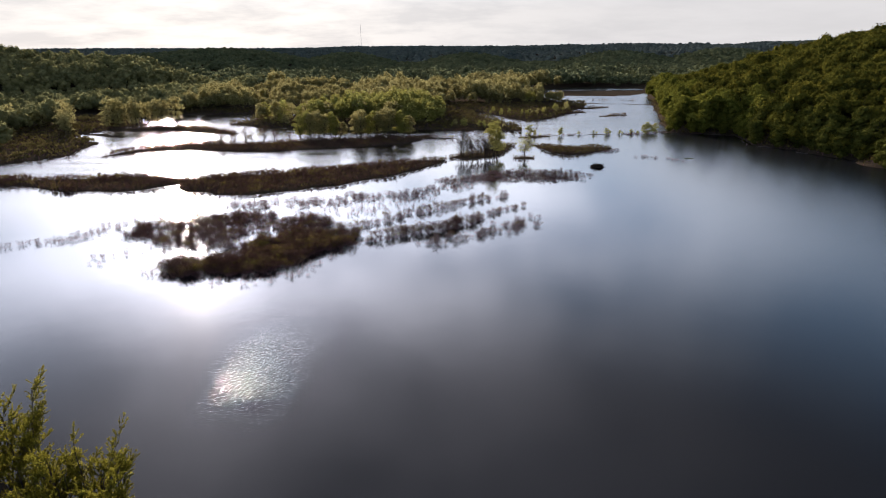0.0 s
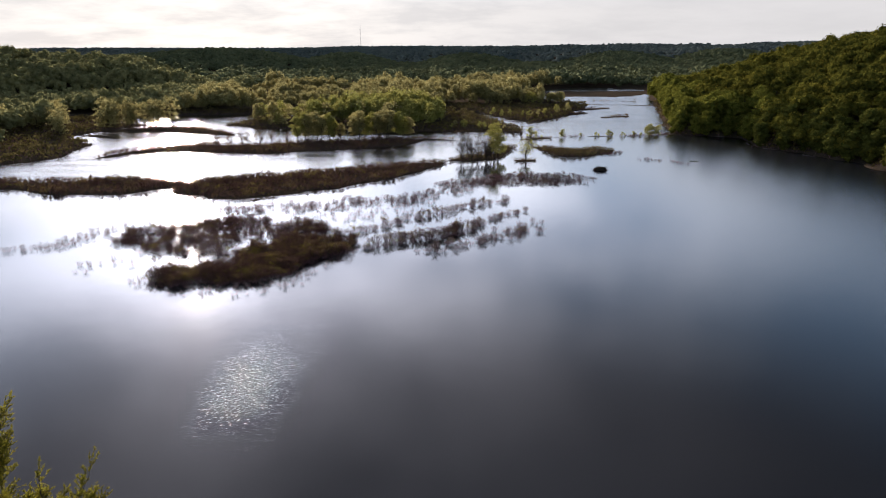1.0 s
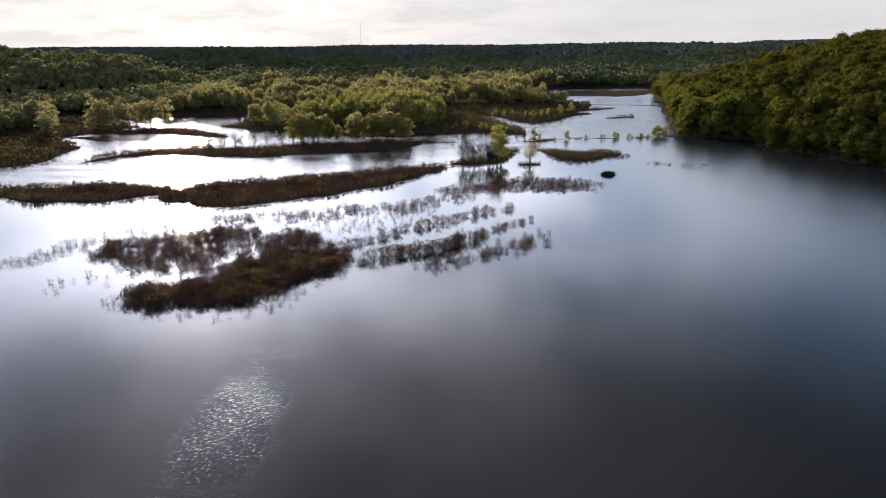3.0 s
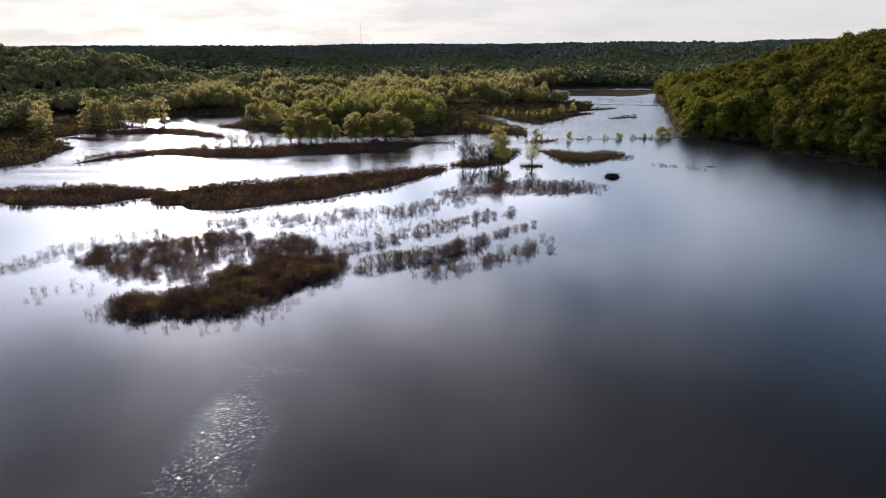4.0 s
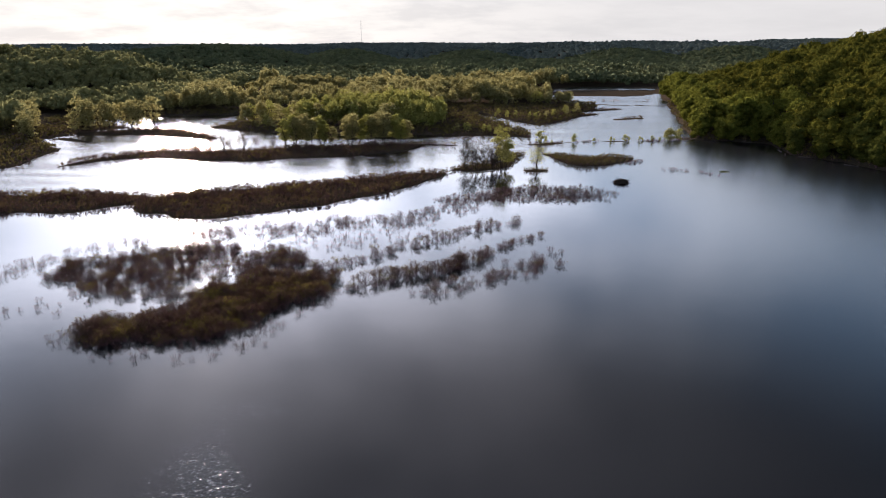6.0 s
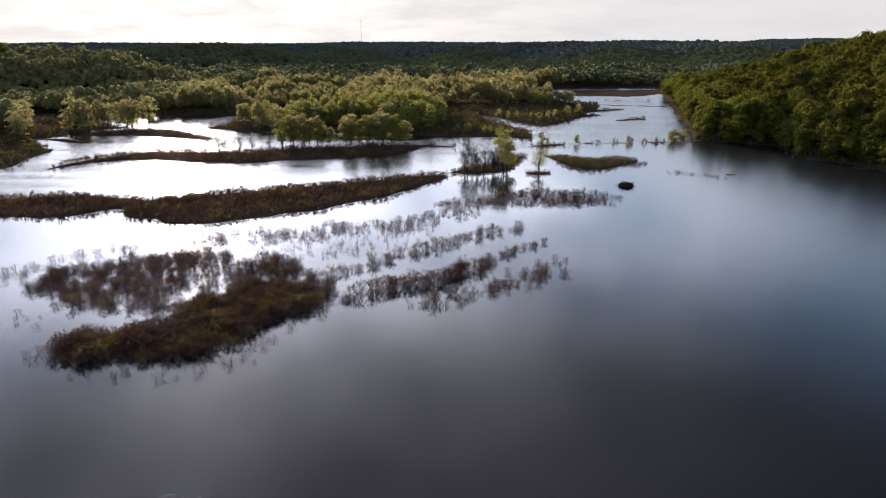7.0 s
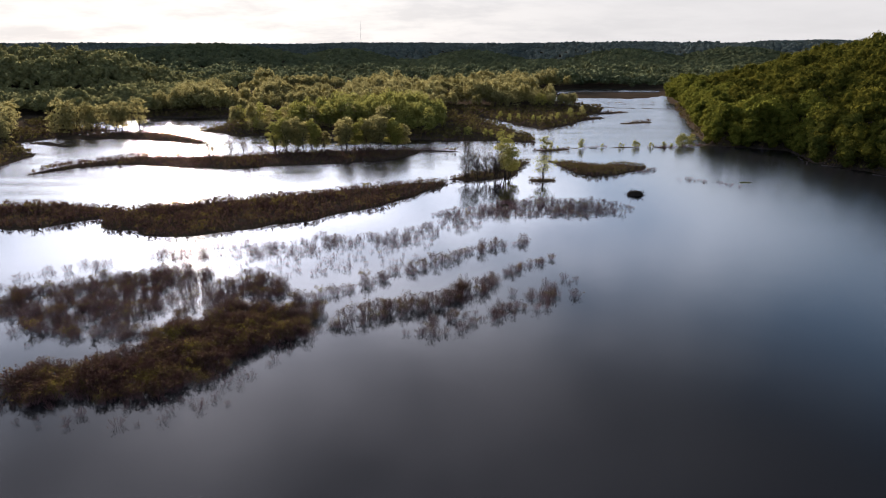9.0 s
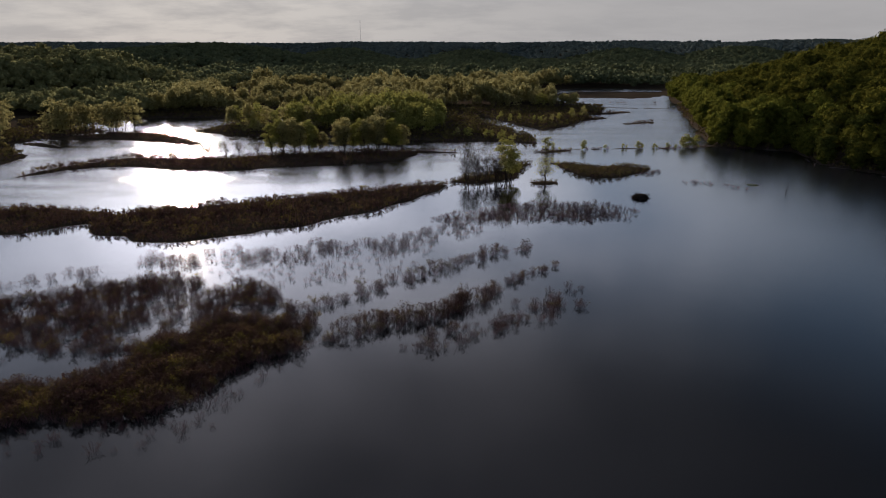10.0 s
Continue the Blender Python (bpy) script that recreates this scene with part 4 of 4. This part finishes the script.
ROW_ONE = [(-54, 141, 3), (-37, 144, 4), (-26, 148, 4), (-12, 150, 3.5), (-6, 156, 4), (4, 168, 4), (14, 174, 5.5), (24, 175.5, 6), (35, 173, 2.5)]
BETWEEN = [(-52, 138, 3), (-40, 137, 6), (-27, 138, 8), (-16, 142, 6), (-6, 148, 3)]
EAST_BAND = [(-1, 170, 3), (6, 173, 4.5), (14, 175.5, 6.5), (24, 176.5, 9.5), (32, 177.5, 7), (39, 177, 2.5)]
BAR_TWIGS = [(34, 257.5, 1.2), (55, 261.2, 1.0), (78, 263.2, 1.2), (90, 266, 1.2)]
for nm, spine, step, share, shapes, lo, hi, lab in [
        ("east_shrub_band", EAST_BAND, 0.85, 0.9, TWIGGY + LEAFY[:1], 0.35, 0.72, "thick mat of bare purple-grey twigs in shallow water"),
        ("west_fringe", [(-64, 101, 3), (-58, 107, 5), (-60, 115, 4)], 1.3, 0.2, TWIGGY, 0.5, 1.0, "scattered bare shrubs beside the thicket"),
        ("drowned_bar_twigs", BAR_TWIGS, 0.9, 0.55, TWIGGY, 0.4, 1.2, "line of drowned grey twigs along a sunken bar"),
        ("shrub_thicket", DENSE, 0.64, 0.97, LEAFY, 0.75, 1.25, "dense olive-leaved brown shrub thicket rising from the flood"),
        ("bare_thicket", SPARSE, 0.58, 0.82, LEAFY[:1] + TWIGGY[:4], 0.6, 1.2, "thin purple-brown flooded shrub thicket"),
        ("shrub_fringe", FRINGE, 1.15, 0.4, TWIGGY, 0.5, 1.0, "scattered bare twigs round the thicket"),
        ("west_shrub_row", WEST_ROW, 1.1, 0.55, TWIGGY, 0.7, 1.15, "thin row of bare flooded shrubs"),
        ("north_shrub_row", ROW_ONE, 0.95, 0.58, TWIGGY, 0.6, 1.15, "long band of bare purple twigs in shallow water"),
        ("scattered_shrubs", BETWEEN, 1.4, 0.36, TWIGGY, 0.5, 1.05, "scattered bare shrubs in open water")]:
    px, py = spread_on(spine, step, share)
    if nm == "bare_thicket":                # open water shows in gaps between the clumps
        ok = value_noise(px, py, 3.4) * 0.5 + value_noise(px, py, 1.2) * 0.5 > 0.36
        px, py = px[ok], py[ok]
    swell = 0.7 + 0.6 * value_noise(px, py, 2.6)
    thicket(nm, px, py, np.zeros(len(px)), srng.uniform(lo, hi, len(px)) * swell, shapes, lab)

FAR_COVER = [shrub_shape(srng, 1.0, 0.8, 2, 15, 0.2, 0, 0.03) for _ in range(5)]

# scrub that covers the islands and the marshy rims
COVER = [shrub_shape(srng, 1.0, 0.8, 5, 24, 0.13, 0, 0.025) for _ in range(5)]


def cover(name, box, step, rule, label, size=1.0, shapes=COVER, leaf=LEAF_SHRUB):
    x, y = jittered(srng, *box, step)
    z = ground_height(x, y)
    ok = (z > 0.02) & rule(x, y)
    x, y, z = x[ok], y[ok], z[ok]
    thicket(name, x, y, z, size * srng.uniform(0.55, 1.3, len(x)) * (0.6 + 0.8 * value_noise(x, y, 7)), shapes, label, leaf)


cover("long_island_scrub", (-175, 0, 145, 215), 1.05, lambda x, y: spine_distance(x, y, LONG_ISLAND) < 3, "low brown-green scrub covering the long island", 1.12)
cover("grove_island_scrub", (-130, 10, 205, 265), 1.3, lambda x, y: spine_distance(x, y, GROVE_ISLAND) < 3, "low brown scrub under the grove", 1.15)
cover("islet_scrub", (-4, 64, 198, 242), 1.0, lambda x, y: island_distance(x, y) < 1, "low olive scrub on the small islets", 1.0, COVER, LEAF_MARSH)
cover("spit_scrub", (-155, -90, 262, 302), 1.7, lambda x, y: spine_distance(x, y, SPIT) < 3, "brown sedge and scrub on the spit")
cover("shoal_scrub", (20, 140, 248, 445), 1.7, lambda x, y: np.minimum.reduce([spine_distance(x, y, k) for k in SHOALS[:5]]) < 1.5,
      "drowned brown scrub on the shoals of the channel", 0.9, FAR_COVER)
cover("marsh_scrub", (-200, 140, 180, 420), 1.95, lambda x, y: (land_distance(x, y) < 0) & (land_distance(x, y) > np.where(open_marsh(x, y), -90, np.where(x < 90, np.where(y < 300, -40, -16), -10))),
      "brown and olive marsh scrub along the wooded shores", 1.5, FAR_COVER, LEAF_MARSH)


# ---- small things ----
def build_lodge():
    r = np.random.RandomState(41)
    root = tagged(new("beaver_lodge"), "dark mound of sticks and mud in open water", "beaver lodge")
    v, f = ICO2
    v = v * np.array([2.1, 1.8, 1.15]) * (1 + r.uniform(-0.12, 0.12, (len(v), 1)))
    part("mound", (v + np.array([0, 0, -0.1]), f), WET_WOOD, root)
    for k in range(46):
        a, e = r.uniform(0, 2 * math.pi), r.uniform(0.05, 1.1)
        p = np.array([math.cos(a) * 2.1 * math.cos(e), math.sin(a) * 1.8 * math.cos(e), 1.12 * math.sin(e)])
        d = r.normal(size=3) * np.array([1, 1, 0.35])
        d /= np.linalg.norm(d)
        n = r.uniform(0.5, 1.2)
        part("stick", tube([p - d * n, p + r.normal(size=3) * 0.05, p + d * n], 0.05, 0.03, 4), WET_WOOD, root)
    root.location = (46, 189, 0)


build_lodge()


def build_snag():
    root = tagged(new("dead_snag"), "thin leaning dead trunk sticking out of the water", "dead tree")
    part("trunk", tube([(0, 0, -1), (0.06, 0, 0.8), (0.28, 0.06, 1.7), (0.3, 0.06, 2.4)], 0.08, 0.03, 6), DEAD, root)
    part("branch", tube([(0.2, 0, 1.25), (0.02, 0.06, 1.6), (-0.1, 0.06, 1.9)], 0.03, 0.015, 5), DEAD, root)
    root.location = (83.5, 193, 0)


build_snag()

TWIG_PATCH = [(66, 207, 1.5), (71, 203, 1.5), (76, 199, 2)]
px, py = spread_on(TWIG_PATCH, 0.9, 0.4)
thicket("drowned_twigs", px, py, np.zeros(len(px)), srng.uniform(0.4, 0.8, len(px)), TWIGGY, "sparse drowned twigs in open water")


px, py = spread_on([(57, 218.5, 1.0), (61.5, 221, 1.3)], 0.8, 0.7)
thicket("islet_twigs", px, py, np.zeros(len(px)), srng.uniform(0.5, 1.0, len(px)), TWIGGY, "bare drowned twigs off the point of the islet")


def build_weed_mat():
    r = np.random.RandomState(47)
    root = tagged(new("weed_mat"), "dark green mat of floating weed in open water", "water weed")
    v, f = ICO2
    part("weed", (v * np.array([1.8, 0.9, 0.08]) * (1 + r.uniform(-0.25, 0.2, (len(v), 1))), f), LEAF_SHADED_AND_WEED, root)
    root.location = (80.4, 204, 0)


build_weed_mat()


def build_mast():
    """A guyed lattice mast on the skyline."""
    root = tagged(new("radio_mast"), "thin grey lattice mast on the wooded skyline", "mast")
    foot = Vector((-352, 2400, float(ground_height(-352.0, 2400.0)) - 1))
    for k in range(3):
        a = 2 * math.pi * k / 3
        part("leg", tube([(math.cos(a) * 0.9, math.sin(a) * 0.9, 0), (math.cos(a) * 0.8, math.sin(a) * 0.8, 86)], 0.16, 0.12, 4), STEEL, root)
        part("guy_wire", tube([(math.cos(a) * 0.9, math.sin(a) * 0.9, 70), (math.cos(a) * 40, math.sin(a) * 40, 0)], 0.03, 0.03, 3), STEEL, root)
    for z in range(2, 86, 4):
        for k in range(3):
            a, b = 2 * math.pi * k / 3, 2 * math.pi * (k + 1) / 3
            part("brace", tube([(math.cos(a) * 0.88, math.sin(a) * 0.88, z), (math.cos(b) * 0.88, math.sin(b) * 0.88, z + 4)], 0.07, 0.07, 3), STEEL, root)
    root.location = foot


build_mast()


def build_drift(x, y, turn, length, seed):
    r = np.random.RandomState(seed)
    root = tagged(new("driftwood_log"), "bleached driftwood trunk stranded at the wooded shore", "driftwood", "driftwood along the shore")
    k = np.linspace(-0.5, 0.5, 5) * length
    part("trunk", tube([(p, r.normal() * 0.12, 0.15 + r.normal() * 0.05) for p in k], 0.17, 0.07, 6), DEAD, root)
    for b in range(3):
        p = r.uniform(-0.2, 0.45) * length
        part("branch", tube([(p, 0, 0.2), (p + 0.4, r.normal() * 0.3, 0.5), (p + 0.8, r.normal() * 0.5, r.uniform(0.6, 1.1))], 0.06, 0.02, 4), DEAD, root)
    root.matrix_basis = pose(x, y, 0, 0, 0, turn)


for k, (x, y, turn, length) in enumerate([(114.5, 240, 80, 4.5), (112.5, 232, 60, 3.5), (117, 227, -40, 5), (123.5, 213.5, -50, 4), (112, 259.5, -25, 4), (93.5, 270, 100, 5)]):
    build_drift(x, y, turn, length, 60 + k)
